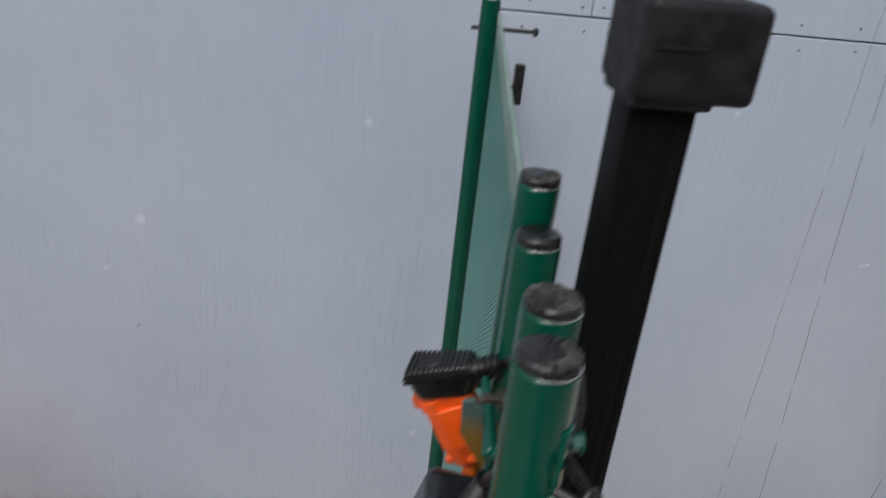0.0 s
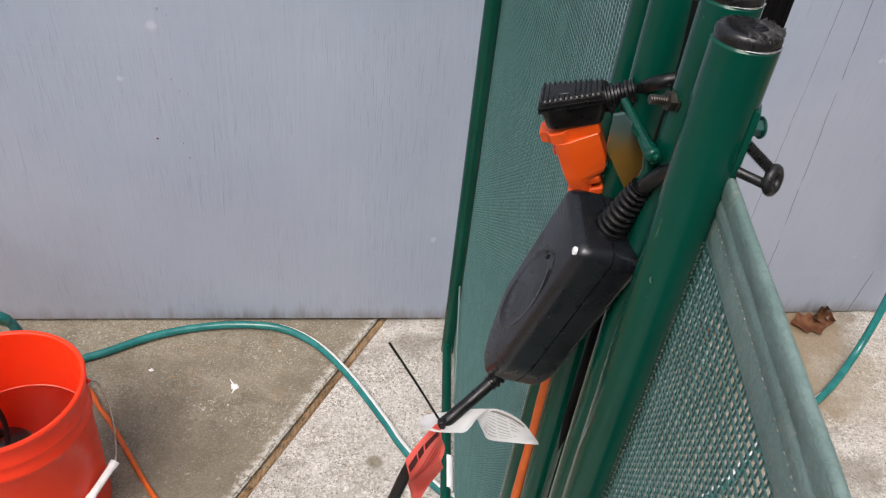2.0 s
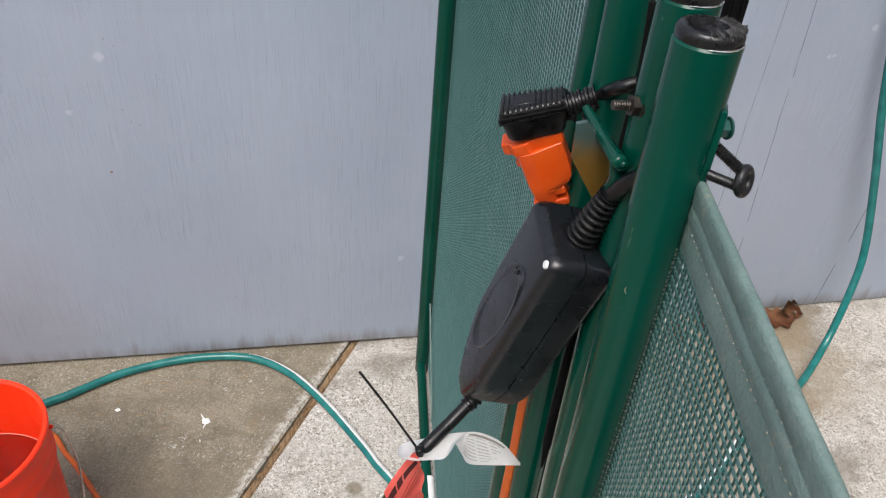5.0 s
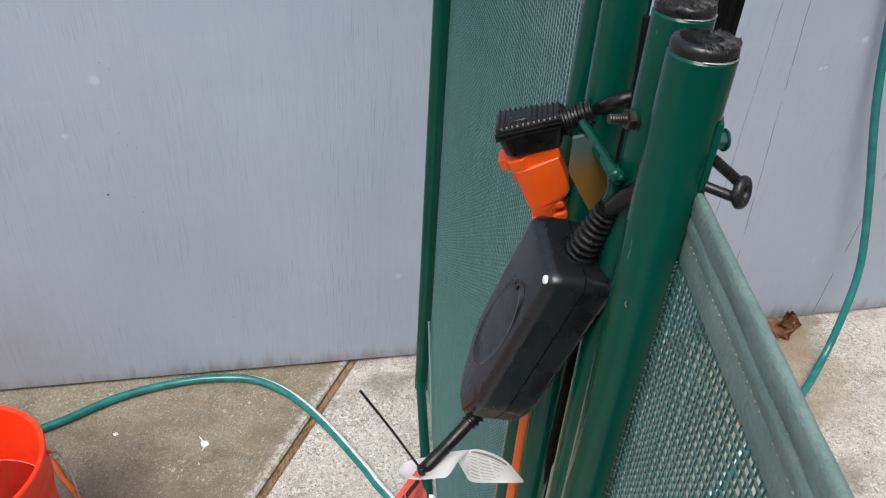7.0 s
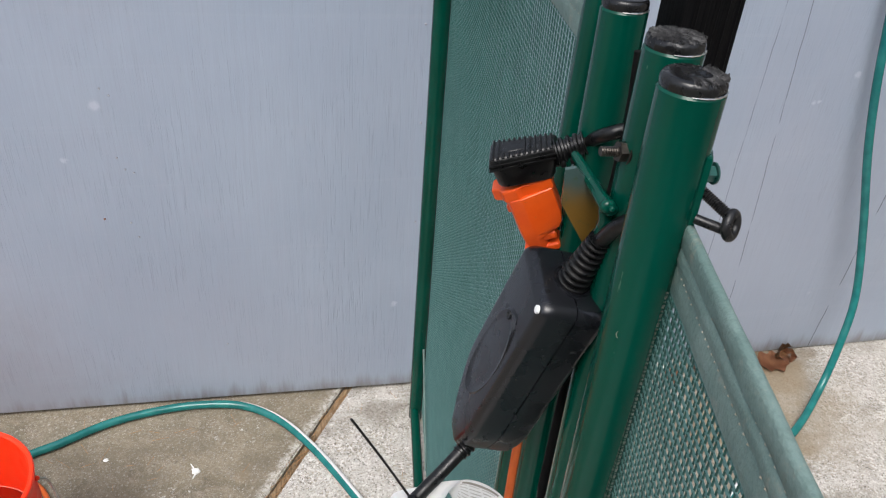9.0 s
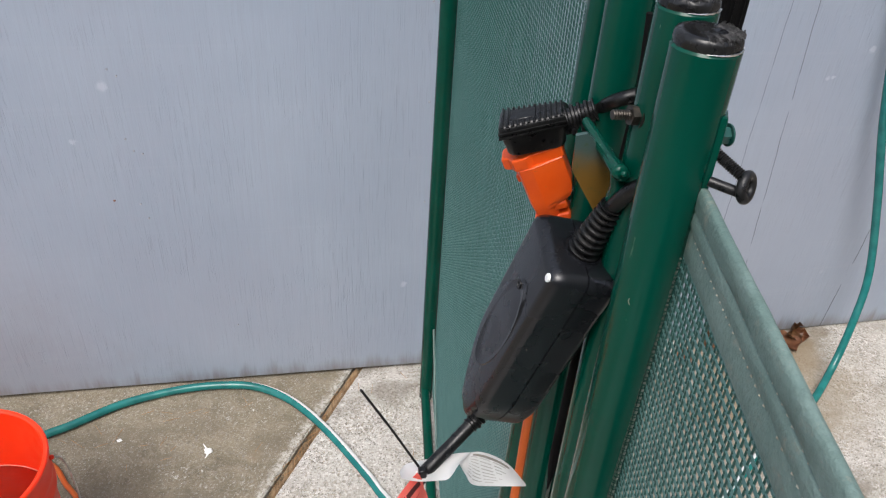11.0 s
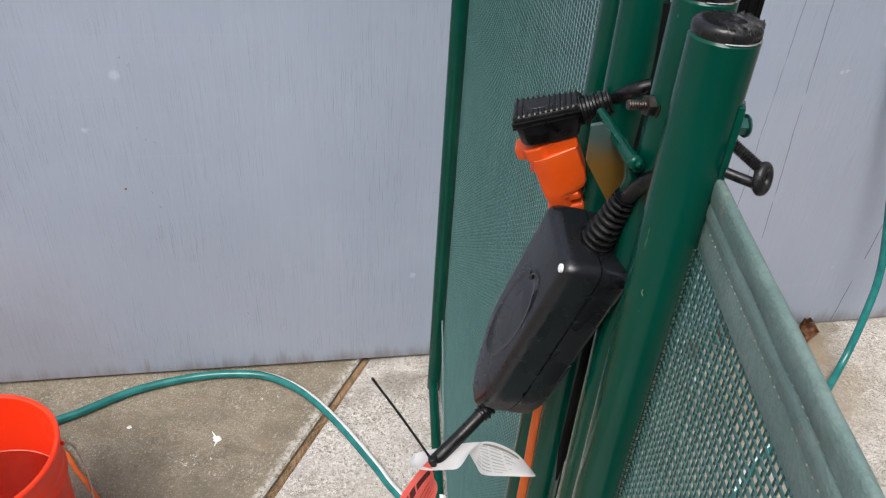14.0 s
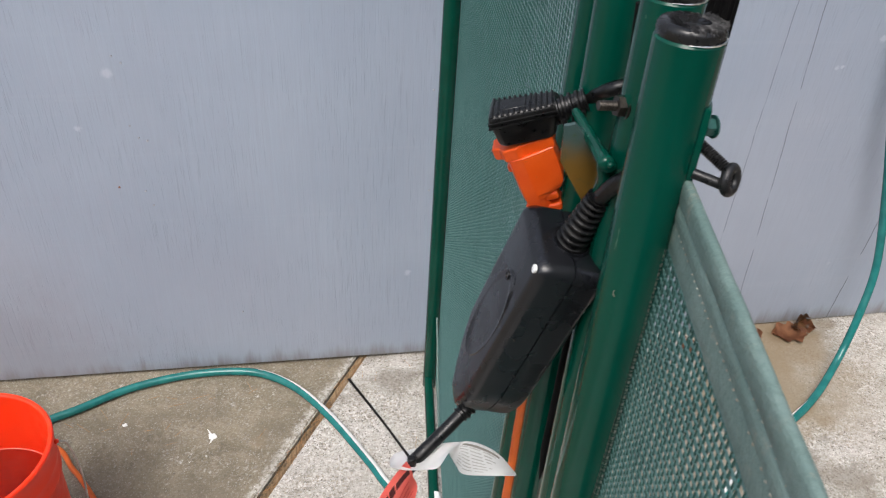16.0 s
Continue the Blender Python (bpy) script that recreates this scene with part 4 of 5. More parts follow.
sweep(bm, spline([B0 + BD * 0.9, (0.3685, 0.432, 1.2925), (0.376, 0.4235, 1.3035), (0.396, 0.4235, 1.313), (0.4085, 0.445, 1.325), (0.412, 0.470, 1.335), (0.4055, 0.486, 1.331), (0.399, 0.500, 1.3205), (0.3885, 0.505, 1.3150), PLM @ Vector((0.067, 0.014, 0.0180)), PLM @ Vector((0.058, 0.014, 0.0155)), PLM @ Vector((0.048, 0.013, 0.0130))], 10), 0.0047, 14)
part("lead", bm, M_RUBBER, adapter, "black mains lead")

# angled plug with raised ribs
bm = bmesh.new()
box(bm, (0.0, 0.0, 0.0110), (0.0460, 0.026, 0.0210), None, 0.0050, 4)
rows = []
for z, q in ((-0.0045, 0.0052), (-0.0040, 0.0040), (-0.0020, 0.0030), (0.0060, 0.0016), (0.0125, 0.0004), (0.0150, 0.0004)):
    row = []
    for cx, cy, a0 in ((0.0450 - q, 0.026 - q, 0), (q, 0.026 - q, 90), (q, q, 180), (0.0450 - q, q, 270)):
        sx, sy = (-1 if a0 in (0, 270) else 1), (-1 if a0 in (0, 90) else 1)
        for i in range(5):
            a = radians(a0 + 22.5 * i)
            row.append(bm.verts.new((cx + sx * 0.006 + 0.006 * math.cos(a), cy + sy * 0.006 + 0.006 * math.sin(a), z)))
    rows.append(row)
for p, q in zip(rows, rows[1:]):
    for k in range(20):
        bm.faces.new((p[k], p[(k + 1) % 20], q[(k + 1) % 20], q[k]))
bm.faces.new(rows[0][::-1])
bm.faces.new(rows[-1])
box(bm, (0.0380, 0.0040, 0.0030), (0.0500, 0.0220, 0.0160), None, 0.0035, 3)
for z0, z1 in ((0.0148, 0.0163), (0.0118, 0.0133)):
    box(bm, (-0.0002, -0.0009, z0), (0.0440, 0.0265, z1), None, 0.0006, 2)
for k in range(12):
    x = 0.0030 + 0.0035 * k
    if 1 <= k < 7:
        spans = ((0.0016, 0.0050), (0.0210, 0.0244)) if k > 1 else ((0.0016, 0.0244),)
    else:
        spans = ((0.0016, 0.0244),)
    for y0, y1 in spans:
        sweep(bm, [(x, y0 - 0.0012, 0.0198), (x, y0, 0.0208), (x, y1, 0.0208), (x, y1 + 0.0012, 0.0196)], 0.00105, 8)
box(bm, (0.0085, 0.0058, 0.0200), (0.0250, 0.0202, 0.0216), None, 0.0006, 1)
for v in bm.verts:          # the plug narrows towards its lead
    v.co.y += (1 - v.co.y / 0.026) * (0.0075 * v.co.x / 0.0445 - 0.0015)
bmesh.ops.transform(bm, matrix=PLM, verts=bm.verts)
part("plug", bm, M_RUBBER, adapter, "ribbed black right-angle plug")
bm = bmesh.new()
ribbed(bm, [PLM @ Vector((0.044, 0.013, 0.0130)), PLM @ Vector((0.0535, 0.014, 0.0145)), PLM @ Vector((0.0635, 0.014, 0.0170))], 0.0074, 0.0066, 4, 0.20)
for k in range(3):
    box(bm, (0.0465 + 0.0062 * k, 0.0040, 0.0050 + 0.0020 * k), (0.0500 + 0.0062 * k, 0.0100, 0.0100 + 0.0020 * k), PLM, 0.0012, 2)
part("strain_relief", bm, M_RUBBER, adapter)

# lower lead with its boot, running down to the pump in the bucket
L0 = on_case(0.164, 0.020, 0.018)
TG = Vector((0.2665, 0.452, 1.050))
bm = bmesh.new()
ribbed(bm, [L0 - AX * 0.003, L0 + (TG - L0) * 0.1, L0 + (TG - L0) * 0.24], 0.0062, 0.0056, 4, 0.17)
part("strain_relief", bm, M_RUBBER, adapter)
bm = bmesh.new()
sweep(bm, spline([L0, L0.lerp(TG, 0.5), TG, (0.2502, 0.4565, 1.005), (0.2384, 0.4565, 0.965), (0.205, 0.46, 0.80), (0.15, 0.47, 0.35), (0.08, 0.48, 0.03), (-0.02, 0.48, 0.006), (-0.40, 0.56, 0.006), (-0.72, 0.72, 0.006), (-0.80, 0.95, 0.05), (-0.76, 1.08, 0.30), (-0.66, 1.11, 0.43), (-0.55, 1.105, 0.445), (-0.465, 1.10, 0.40), (-0.437, 1.10, 0.31), (-0.452, 1.105, 0.20)], 10), 0.0050, 14)
part("lead", bm, M_RUBBER, adapter, "black rubber lead")
bm = bmesh.new()
sweep(bm, [L0.lerp(TG, 0.90), L0.lerp(TG, 1.02)], 0.0056, 16)
part("collar", bm, M_RUBBER, adapter)

# red tag wrapped round the lead
def tag_at(f, g, lift=0.0):
    """A place on the tag: f along the lead, g down from it."""
    top = Vector((0.2610, 0.4450, 1.0630)).lerp(Vector((0.2405, 0.4450, 1.022)), f)
    low = Vector((0.2699, 0.4430, 1.0116)).lerp(Vector((0.2502, 0.4430, 0.9452)), f)
    p = top.lerp(low, g)
    p.x += 0.0035 * math.sin(math.pi * min(1, g * 1.2)) * (1 - f) + 0.0008 * math.sin(g * 14 + f * 5)
    p.y += -0.0035 * math.sin(math.pi * min(1.0, g * 2.2)) + 0.0022 * math.sin(g * 6 + f * 4) - lift
    return p


def tag_patch(name, f0, f1, g0, g1, mat, parent, lift, label="", nf=12, ng=12):
    bm = bmesh.new()
    rows = [[bm.verts.new(tag_at(f0 + (f1 - f0) * i / nf, g0 + (g1 - g0) * j / ng, lift)) for j in range(ng + 1)] for i in range(nf + 1)]
    for a, b in zip(rows, rows[1:]):
        for k in range(ng):
            bm.faces.new((a[k], a[k + 1], b[k + 1], b[k]))
    bmesh.ops.solidify(bm, geom=bm.faces[:], thickness=0.0004)
    return part(name, bm, mat, parent, label)


tag = tag_patch("tag", 0.0, 1.0, 0.0, 1.0, M_RED, adapter, 0.0, "red plastic warning tag wrapped on the lead", 14, 18)
tag_patch("print_bar", 0.06, 0.42, 0.09, 0.17, M_DARKINK, tag, 0.0007, "", 6, 2)
tag_patch("print_bar", 0.46, 0.62, 0.08, 0.17, M_DARKINK, tag, 0.0007, "", 4, 2)
tag_patch("print_bar", 0.66, 0.95, 0.08, 0.16, M_DARKINK, tag, 0.0007, "", 5, 2)
for k in range(9):
    tag_patch("print_bar", 0.12 + 0.03 * (k % 3), 0.86 - 0.05 * (k % 2), 0.27 + 0.07 * k, 0.288 + 0.07 * k, M_FADED, tag, 0.0006, "", 8, 1)


# white paper label, curled in an arch, and the tie that holds it
def paper(name, upper, lower, n, mat, label, parent):
    up, lo = spline(upper, n), spline(lower, n)
    pts = [[a.lerp(b, j / 6) for j in range(7)] for a, b in zip(up, lo)]
    bm = bmesh.new()
    rows = [[bm.verts.new(p) for p in row] for row in pts]
    for a, b in zip(rows, rows[1:]):
        for k in range(6):
            bm.faces.new((a[k], a[k + 1], b[k + 1], b[k]))
    bmesh.ops.solidify(bm, geom=bm.faces[:], thickness=0.0003)
    return part(name, bm, mat, parent, label), pts


label_a, _ = paper("paper_label", [(0.2515, 0.462, 1.045), (0.2565, 0.462, 1.0525), (0.2733, 0.462, 1.0552), (0.292, 0.462, 1.0575), (0.3055, 0.462, 1.0568)],
                   [(0.2495, 0.444, 1.060), (0.2600, 0.442, 1.0570), (0.2750, 0.442, 1.0550), (0.2840, 0.442, 1.0560), (0.2925, 0.446, 1.0675)], 8, M_PAPER, "curled white paper label", adapter)
label_b, sheet_pts = paper("paper_label", [(0.2955, 0.462, 1.0485), (0.3052, 0.462, 1.0567), (0.3185, 0.462, 1.0527), (0.3356, 0.462, 1.0377), (0.3526, 0.462, 1.0113)],
                           [(0.2950, 0.454, 1.0530), (0.2997, 0.452, 1.0434), (0.3060, 0.452, 1.0318), (0.3231, 0.452, 1.0268), (0.3485, 0.452, 1.0217)], 8, M_PAPER, "curled white paper label with small print", adapter)
TOWARDS = Vector((-0.25, -0.62, 0.74)) * 0.0006
for row in range(9):
    bm = bmesh.new()
    g0 = 0.08 + 0.095 * row
    for i in range(8 + (row == 0), 25 - (row % 3)):
        if row and (i * 7 + row * 5) % 6 == 5:
            continue
        a, b = sheet_pts[i], sheet_pts[i + 1]
        qs = []
        for col, g in ((a, g0), (b, g0), (b, g0 + (0.07 if row == 0 else 0.030)), (a, g0 + (0.07 if row == 0 else 0.030))):
            k = min(5, int(g * 6))
            qs.append(bm.verts.new(col[k].lerp(col[k + 1], g * 6 - k) + TOWARDS))
        bm.faces.new(qs)
    part("print_bar", bm, M_PAPERDIRT if row == 0 else M_INK, label_b, smooth=False)
bm = bmesh.new()
sweep(bm, spline([TG + Vector((-0.002, 0.0, 0.008)), (0.2585, 0.455, 1.068), (0.243, 0.455, 1.100), (0.2225, 0.452, 1.1425)], 8), 0.0010, 6)
box(bm, (-0.003, -0.003, -0.004), (0.003, 0.003, 0.004), Matrix.Translation(TG + Vector((-0.001, -0.004, 0.0085))), 0.001, 1)
part("cable_tie", bm, M_RUBBER, adapter, "black cable tie with a long tail")

# ---------------------------------------------------------------- orange extension cord
ext = thing("extension_cord", "orange extension cord with a moulded socket, hanging beside the green tubes", "cord")
CORD_R = 0.0060
CT = Vector((0.3500, 0.542, 1.2665))
CB = Vector((0.3770, 0.540, 1.2105))
CM = frame_from(CT, CB - CT, (0.3, 1, 0.2))
bm = bmesh.new()
FLANGE = [(-9, 20), (-11.5, -1), (-14.5, -4.5), (-14, -14), (-9, -17), (-7, -22.5), (5, -22.5), (12, -14), (14, 0), (11, 20)]
BODY = [(-9.5, 18.5), (-15, -2.5), (-15, -3.5), (-14, -12), (-8, -14.5), (-4, -15), (4, -15), (11, -11), (13, 0), (9, 18)]


def loft(bm, levels):
    """Skin over outlines (x, outline, size about its axis), in millimetres of the socket's frame."""
    rows = [[bm.verts.new(CM @ (Vector((x, y * q, z * q)) / 1000)) for y, z in outline] for x, outline, q in levels]
    n = len(rows[0])
    for a, b in zip(rows, rows[1:]):
        for k in range(n):
            bm.faces.new((a[k], a[(k + 1) % n], b[(k + 1) % n], b[k]))
    bm.faces.new(rows[0][::-1])
    bm.faces.new(rows[-1])
    return bm


def pinched(right, q=1.0):
    return [(y * q, min(z, right) * q) for y, z in BODY]


loft(bm, [(-0.6, FLANGE, 0.955), (0.3, FLANGE, 1.0), (8.0, FLANGE, 1.0), (9.2, FLANGE, 0.95)])
loft(bm, [(8.0, BODY, 1.0), (30, BODY, 1.0), (37, pinched(17), 1.0), (41, pinched(14.5), 0.99), (44, pinched(9), 0.97), (46, pinched(3), 0.95), (60, pinched(3), 0.80), (66, pinched(3), 0.55)])
for x in (44, 54):
    box(bm, (x / 1000, -0.0105, -0.002), ((x + 6.5) / 1000, 0.006, 0.0105), CM, 0.002, 2)
box(bm, (0.0165, -0.006, -0.0175), (0.0225, 0.002, -0.013), CM, 0.0012, 2)
box(bm, (0.0500, -0.014, -0.0145), (0.0560, 0.002, -0.009), CM, 0.0015, 2)
part("socket", bm, M_ORANGE, ext, "bright orange moulded socket", smooth=False).modifiers.new("worn_edges", "BEVEL").width = 0.0007
bm = bmesh.new()
sweep(bm, spline([CB - (CB - CT) * 0.1, (0.3785, 0.539, 1.17), (0.3830, 0.541, 1.08), (0.3825, 0.542, 0.97), (0.3815, 0.541, 0.88), (0.376, 0.545, 0.5), (0.365, 0.56, 0.12), (0.33, 0.60, 0.012), (0.18, 0.70, 0.006), (-0.02, 0.90, 0.006), (-0.18, 1.082, 0.006), (-0.234, 1.156, 0.006), (-0.308, 1.273, 0.006), (-0.372, 1.366, 0.006), (-0.46, 1.46, 0.006), (-0.75, 1.52, 0.006), (-1.4, 1.5, 0.006)], 10), CORD_R, 12)
part("cord", bm, M_CORD, ext)

# ---------------------------------------------------------------- bucket
BX, BY = -0.431, 1.105
bucket = thing("bucket", "orange plastic bucket partly filled with water, standing on damp concrete", "bucket")
R0, R1, HB = 0.1365, 0.147, 0.385


def wall_r(z):
    return R0 + (R1 - R0) * z / HB


prof = [(0, 0.004), (R0 - 0.006, 0.004), (R0 - 0.002, 0.0), (R0, 0.004), (wall_r(0.1), 0.1), (wall_r(0.2), 0.2), (wall_r(0.285), 0.285)]
for z, r in ((0.290, 0.003), (0.296, 0.0055), (0.304, 0.0055), (0.309, 0.002), (0.327, 0.002), (0.330, 0.0045), (0.336, 0.0045), (0.340, 0.002), (0.372, 0.002), (0.375, 0.007), (0.382, 0.0075), (0.385, 0.005), (0.385, 0.0), (0.382, -0.0025)):
    prof.append((wall_r(z) + r, z))
prof += [(wall_r(0.3) - 0.0025, 0.3), (wall_r(0.1) - 0.0025, 0.1), (R0 - 0.003, 0.008), (0, 0.008)]
bm = bmesh.new()
lathe(bm, prof, (BX, BY, 0), 80)
part("body", bm, M_BUCKET, bucket)
bm = bmesh.new()
rw = wall_r(0.235) - 0.003
lathe(bm, [(0, 0.235), (rw * 0.5, 0.235), (rw, 0.235)], (BX, BY, 0), 64)
part("water", bm, M_WATER, bucket, "clear still water")
bm = bmesh.new()
sweep(bm, [(BX + rw * math.cos(2 * math.pi * i / 72), BY + rw * math.sin(2 * math.pi * i / 72), 0.2358) for i in range(73)], 0.0008, 6, False)
part("waterline", bm, M_SCUM, bucket, "pale scum along the water's edge")
# bail with its grip
bm = bmesh.new()
GA, GB = Vector((-0.2596, 1.104, 0.150)), Vector((-0.3013, 1.0302, 0.122))
way = spline([(-0.287, 1.152, 0.345), (-0.2743, 1.166, 0.317), (-0.262, 1.152, 0.230), GA, GA.lerp(GB, 0.5), GB, (-0.3289, 0.9905, 0.130), (-0.3757, 0.9600, 0.150), (-0.45, 0.952, 0.19), (-0.53, 0.98, 0.27), (-0.577, 1.055, 0.345)], 10)
sweep(bm, way, 0.0021, 8)
bail = part("handle", bm, M_WIRE, bucket, "galvanised wire handle")
bm = bmesh.new()
g = [GA.lerp(GB, i / 10) for i in range(11)]
sweep(bm, g, [0.0095 if i in (0, 1, 9, 10) else 0.0078 for i in range(11)], 16)
part("grip", bm, M_PAPER, bail, "white plastic grip")
for sx, sy in ((0.144, 0.047), (-0.146, -0.050)):
    bm = bmesh.new()
    bmesh.ops.create_uvsphere(bm, u_segments=16, v_segments=10, radius=0.005, matrix=Matrix.Translation((BX + sx, BY + sy, 0.345)))
    part("ear", bm, M_BUCKET, bucket)
# sticker
bm = bmesh.new()
for k in range(13):
    t0 = radians(-112 + 3.9 * k)
    c = []
    for z in (0.105, 0.212):
        c.append((BX + (wall_r(z) + 0.0012) * math.cos(t0), BY + (wall_r(z) + 0.0012) * math.sin(t0), z))
    v = [bm.verts.new(p) for p in c]
    if k:
        bm.faces.new((pv[0], v[0], v[1], pv[1]))
    pv = v
sticker = part("sticker", bm, M_PAPER, bucket, "white warning sticker")
for k, (z, a0, a1) in enumerate(((0.203, -108, -70), (0.193, -108, -76), (0.183, -108, -69), (0.128, -108, -74), (0.118, -108, -80))):
    bm = bmesh.new()
    pv = None
    for i in range(9):
        t0 = radians(a0 + (a1 - a0) * i / 8)
        v = [bm.verts.new((BX + (wall_r(zz) + 0.0018) * math.cos(t0), BY + (wall_r(zz) + 0.0018) * math.sin(t0), zz)) for zz in (z - 0.0025, z + 0.0025)]
        if pv:
            bm.faces.new((pv[0], v[0], v[1], pv[1]))
        pv = v
    part("print_bar", bm, M_RED, sticker)
bm = bmesh.new()
ring = []
for i in range(29):
    t = 2 * math.pi * i / 28
    a = radians(-92 + 9 * math.cos(t))
    z = 0.155 + 0.018 * math.sin(t)
    ring.append((BX + (wall_r(z) + 0.002) * math.cos(a), BY + (wall_r(z) + 0.002) * math.sin(a), z))
sweep(bm, ring, 0.0012, 6, False)
part("print_bar", bm, M_RED, sticker)

# ---------------------------------------------------------------- pump in the bucket
pump = thing("pump", "small black submersible pump standing in the bucket of water", "pump")
bm = bmesh.new()
lathe(bm, [(0, 0.205), (0.022, 0.203), (0.040, 0.192), (0.050, 0.170), (0.052, 0.02), (0.055, 0.009), (0, 0.009)], (-0.462, 1.118, 0), 36)
part("housing", bm, M_RUBBER, pump)
bm = bmesh.new()
lathe(bm, [(0, 0.225), (0.009, 0.225), (0.010, 0.20), (0, 0.20)], (-0.476, 1.13, 0), 20)
part("outlet", bm, M_RUBBER, pump)

# ---------------------------------------------------------------- hose
hose = thing("garden_hose", "green vinyl garden hose curving over the concrete and up the wall", "hose")
bm = bmesh.new()
sweep(bm, spline([(-1.3, 1.3, 0.012), (-0.95, 1.33, 0.012), (-0.75, 1.36, 0.10), (-0.62, 1.37, 0.29), (-0.555, 1.37, 0.325), (-0.512, 1.375, 0.30), (-0.50, 1.39, 0.20), (-0.53, 1.44, 0.05), (-0.52, 1.49, 0.013), (-0.453, 1.532, 0.012), (-0.40, 1.555, 0.012), (-0.278, 1.615, 0.012), (-0.14, 1.645, 0.012), (-0.024, 1.645, 0.012), (0.066, 1.622, 0.012), (0.154, 1.555, 0.012), (0.236, 1.441, 0.012), (0.32, 1.286, 0.012), (0.36, 1.205, 0.012), (0.46, 1.06, 0.012), (0.68, 0.95, 0.012), (0.95, 0.965, 0.012), (1.148, 1.07, 0.012), (1.290, 1.175, 0.012), (1.535, 1.315, 0.014), (1.6865, 1.43, 0.051), (1.7507, 1.49, 0.1865), (1.7835, 1.54, 0.31), (1.7545, 1.585, 0.513), (1.6836, 1.61, 0.76), (1.629, 1.625, 1.008), (1.585, 1.63, 1.3), (1.57, 1.63, 1.75)], 12), 0.0108, 18)
part("tube", bm, M_HOSE, hose)


def stripe(path, phi0, phi1):
    """A printed line along the hose, on the side phi degrees from its top."""
    pts = spline(path, 12)
    bm = bmesh.new()
    rows = []
    n = len(pts) - 1
    for i, p in enumerate(pts):
        d = pts[min(i + 1, n)] - pts[max(i - 1, 0)]
        side = Vector((-d.y, d.x, 0)).normalized()
        f = i / n
        mid = radians(phi0 + (phi1 - phi0) * f)
        half = radians(34) * min(1, 3.5 * f + 0.03, 5 * (1 - f) + 0.05)
        rows.append([bm.verts.new(p + 0.0110 * (math.cos(a) * Vector((0, 0, 1)) + math.sin(a) * side)) for a in (mid - half, mid - half / 3, mid + half / 3, mid + half)])
    for a, b in zip(rows, rows[1:]):
        for k in range(3):
            bm.faces.new((a[k], a[k + 1], b[k + 1], b[k]))
    part("stripe", bm, M_WHITE, hose, "white printed line on the hose")


stripe([(-0.024, 1.645, 0.012), (0.066, 1.622, 0.012), (0.154, 1.555, 0.012), (0.236, 1.441, 0.012), (0.32, 1.286, 0.012), (0.36, 1.205, 0.012), (0.46, 1.06, 0.012), (0.68, 0.95, 0.012), (0.95, 0.965, 0.012)], 40, 14)
stripe([(0.95, 0.965, 0.012), (1.148, 1.07, 0.012), (1.290, 1.175, 0.012), (1.535, 1.315, 0.014)], 20, 40)
bm = bmesh.new()
sweep(bm, spline([(-0.62, 1.37, 0.29), (-0.555, 1.37, 0.325), (-0.512, 1.375, 0.30)], 8), 0.0135, 18)
part("fitting", bm, M_HOSEDARK, hose, "dark green hose fitting")


# ---------------------------------------------------------------- leaves and litter
def leaf(at, size, yaw, tilt, curl, mat, label, seed):
    rng = random.Random(seed)
    bm = bmesh.new()
    n = 12
    rows = []
    for i in range(n + 1):
        f = i / n
        w = size * 0.36 * math.sin(math.pi * min(1, f * 0.96 + 0.02)) ** 0.8 * (1 + 0.25 * math.sin(f * 17 + seed))
        rows.append([bm.verts.new((size * (f - 0.5), w * g, curl * size * (g * g + 0.6 * (f - 0.5) ** 2) + 0.03 * size * noise.noise((f * 6, g * 4, seed)))) for g in (-1, -0.5, 0, 0.5, 1)])
    for a, b in zip(rows, rows[1:]):
        for k in range(4):
            bm.faces.new((a[k], a[k + 1], b[k + 1], b[k]))
    bmesh.ops.solidify(bm, geom=bm.faces[:], thickness=0.0006)
    m = Matrix.Rotation(radians(yaw), 4, "Z") @ Matrix.Rotation(radians(tilt), 4, "X")
    bmesh.ops.transform(bm, matrix=m, verts=bm.verts)
    low = min(v.co.z for v in bm.verts)
    bmesh.ops.transform(bm, matrix=Matrix.Translation((at[0], at[1], at[2] - low)), verts=bm.verts)
    return tagged(part("leaf", bm, mat), label, "leaf", "fallen leaves by the wall")


leaf((1.70, 1.635, 0.0), 0.075, 25, 62, 0.25, M_LEAFDARK, "curled dark brown dead leaf leaning on the wall", 1)
leaf((1.725, 1.628, 0.0), 0.055, -30, 48, 0.3, M_LEAF, "small curled brown dead leaf at the wall's foot", 2)
leaf((1.655, 1.603, 0.0), 0.115, -6, 4, 0.10, M_LEAF, "flat reddish brown dead leaf on wet concrete", 3)
leaf((1.50, 1.615, 0.0), 0.12, -14, 6, 0.15, M_LEAF, "flat brown dead leaf on wet concrete", 4)
leaf((1.40, 1.632, 0.0), 0.085, 40, 50, 0.25, M_LEAFDARK, "curled dark dead leaf against the wall", 5)
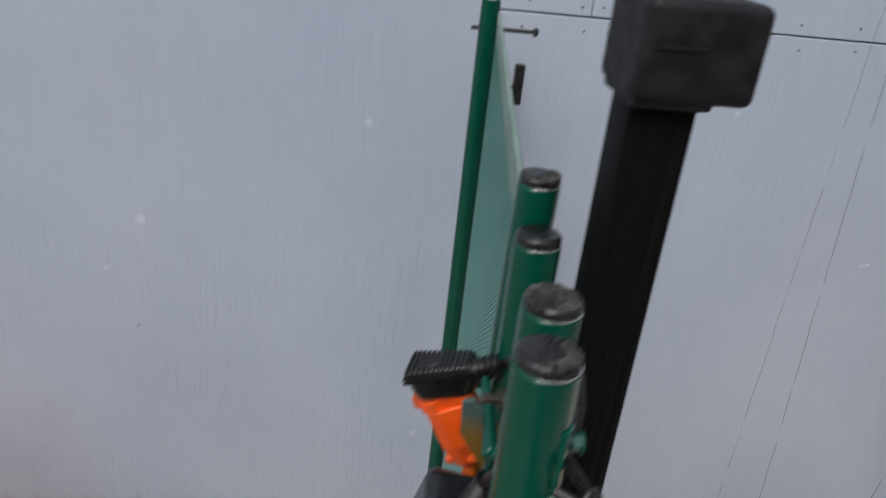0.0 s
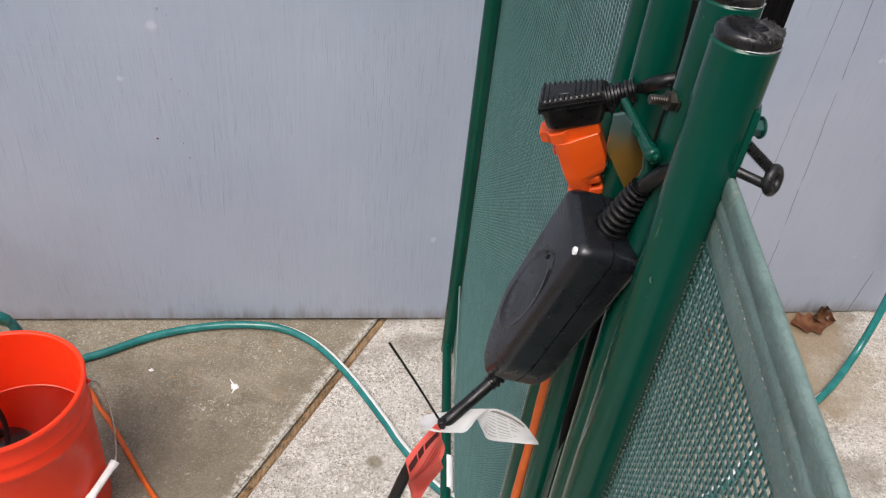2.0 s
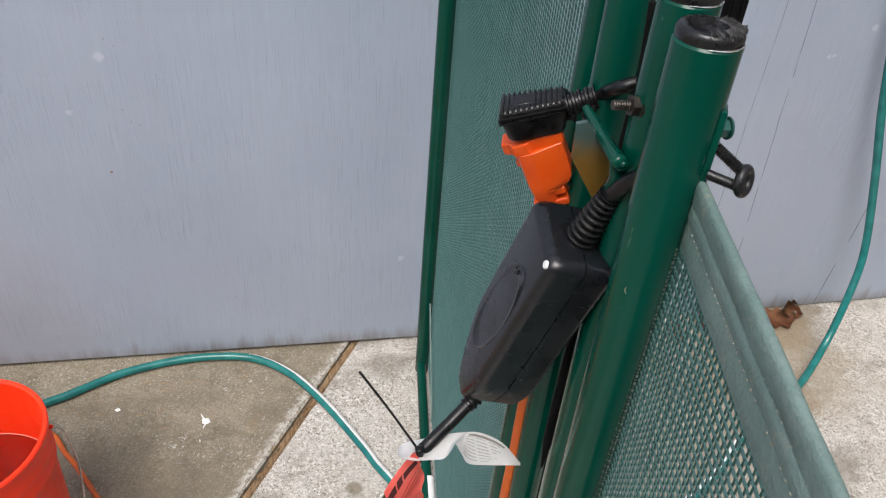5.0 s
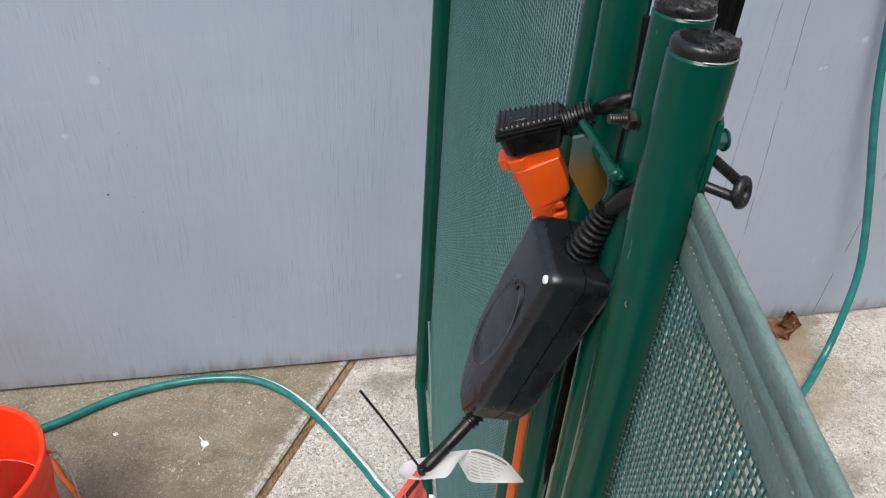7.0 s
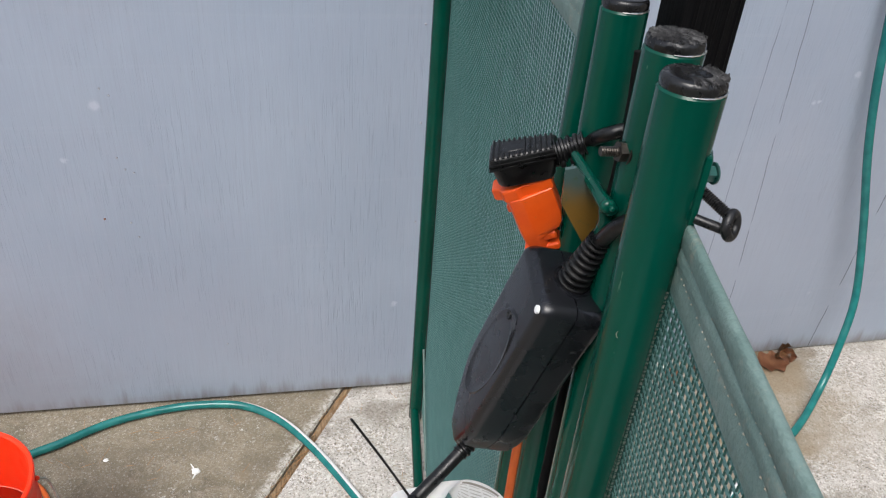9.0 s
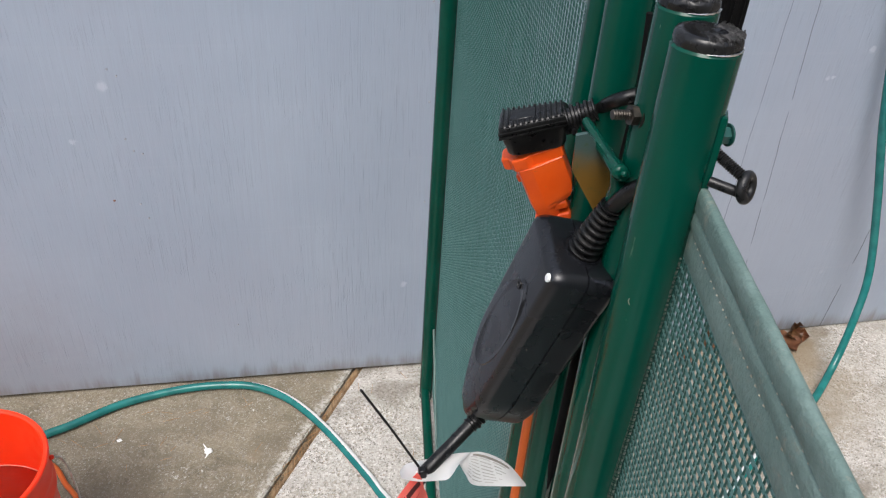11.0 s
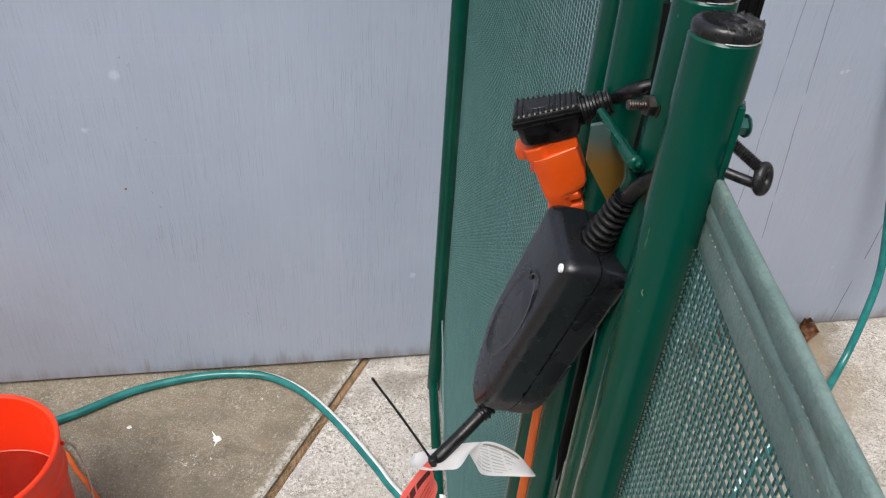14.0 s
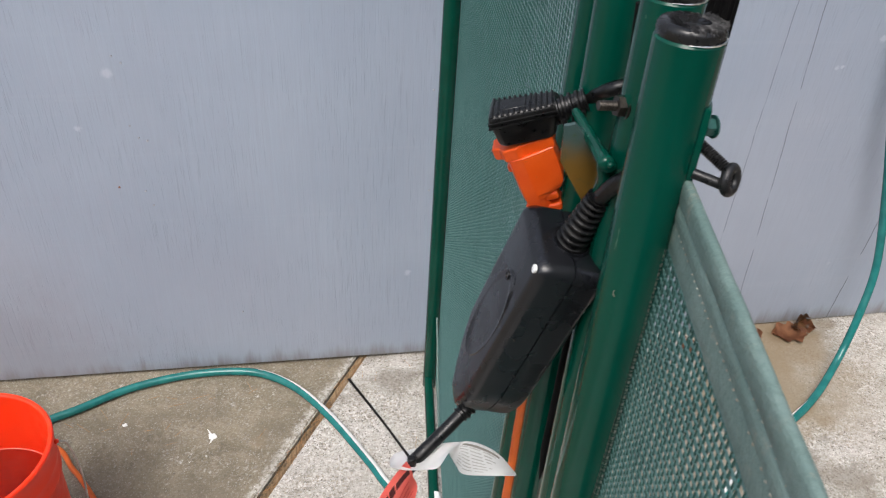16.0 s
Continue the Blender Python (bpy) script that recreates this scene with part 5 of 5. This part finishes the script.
leaf((1.30, 1.58, 0.0), 0.08, 70, 8, 0.2, M_LEAF, "curled brown dead leaf on concrete", 6)


def blob(at, r, seed, flat=0.3):
    bm = bmesh.new()
    bmesh.ops.create_icosphere(bm, subdivisions=3, radius=1)
    for v in bm.verts:
        f = 1 + 0.5 * noise.noise(v.co * 1.6 + Vector((seed, 0, 0)))
        v.co = Vector((v.co.x * r * f, v.co.y * r * f * 0.8, (v.co.z + 1) * r * flat))
    bmesh.ops.transform(bm, matrix=Matrix.Translation(at), verts=bm.verts)
    return bm


bm = blob((-0.06, 1.428, 0.0), 0.011, 3)
sweep(bm, [(-0.062, 1.432, 0.002), (-0.074, 1.455, 0.001)], [0.003, 0.001], 6)
sweep(bm, [(-0.060, 1.422, 0.002), (-0.066, 1.408, 0.001)], [0.003, 0.001], 6)
tagged(part("dropping", bm, M_DROP), "white splashed bird dropping on damp concrete", "dropping")
tagged(part("dropping", blob((-0.278, 1.496, 0.0), 0.006, 8), M_DROP), "small white bird dropping on damp concrete", "dropping")

# needles and grit caught in the joint and on the slabs
nv, nf = [], []
rng = random.Random(5)
for i in range(118):
    if i < 80:
        y = rng.uniform(0.9, 1.64)
        c = Vector((joint_x(y, rng.uniform(-0.014, 0.014)), y, -0.002))
        ang = radians(58 + rng.uniform(-35, 35))
    else:
        c = Vector((rng.uniform(-0.5, 0.9), 1.63 - abs(rng.gauss(0, 0.22)), 0.0012))
        ang = rng.uniform(0, math.pi)
    h = rng.uniform(0.008, 0.028)
    d = Vector((math.cos(ang), math.sin(ang), rng.uniform(-0.05, 0.12)))
    s = Vector((-d.y, d.x, 0)) * 0.00045
    k = len(nv)
    nv.extend((c - d * h - s, c - d * h + s, c + d * h + s, c + d * h - s, c + Vector((0, 0, 0.0012))))
    nf.extend(((k, k + 1, k + 4), (k + 1, k + 2, k + 4), (k + 2, k + 3, k + 4), (k + 3, k, k + 4)))
tagged(link("litter", nv, nf, M_STRAW), "dry pine needles lying in the joint and on the slabs", "litter", kind="stuff")
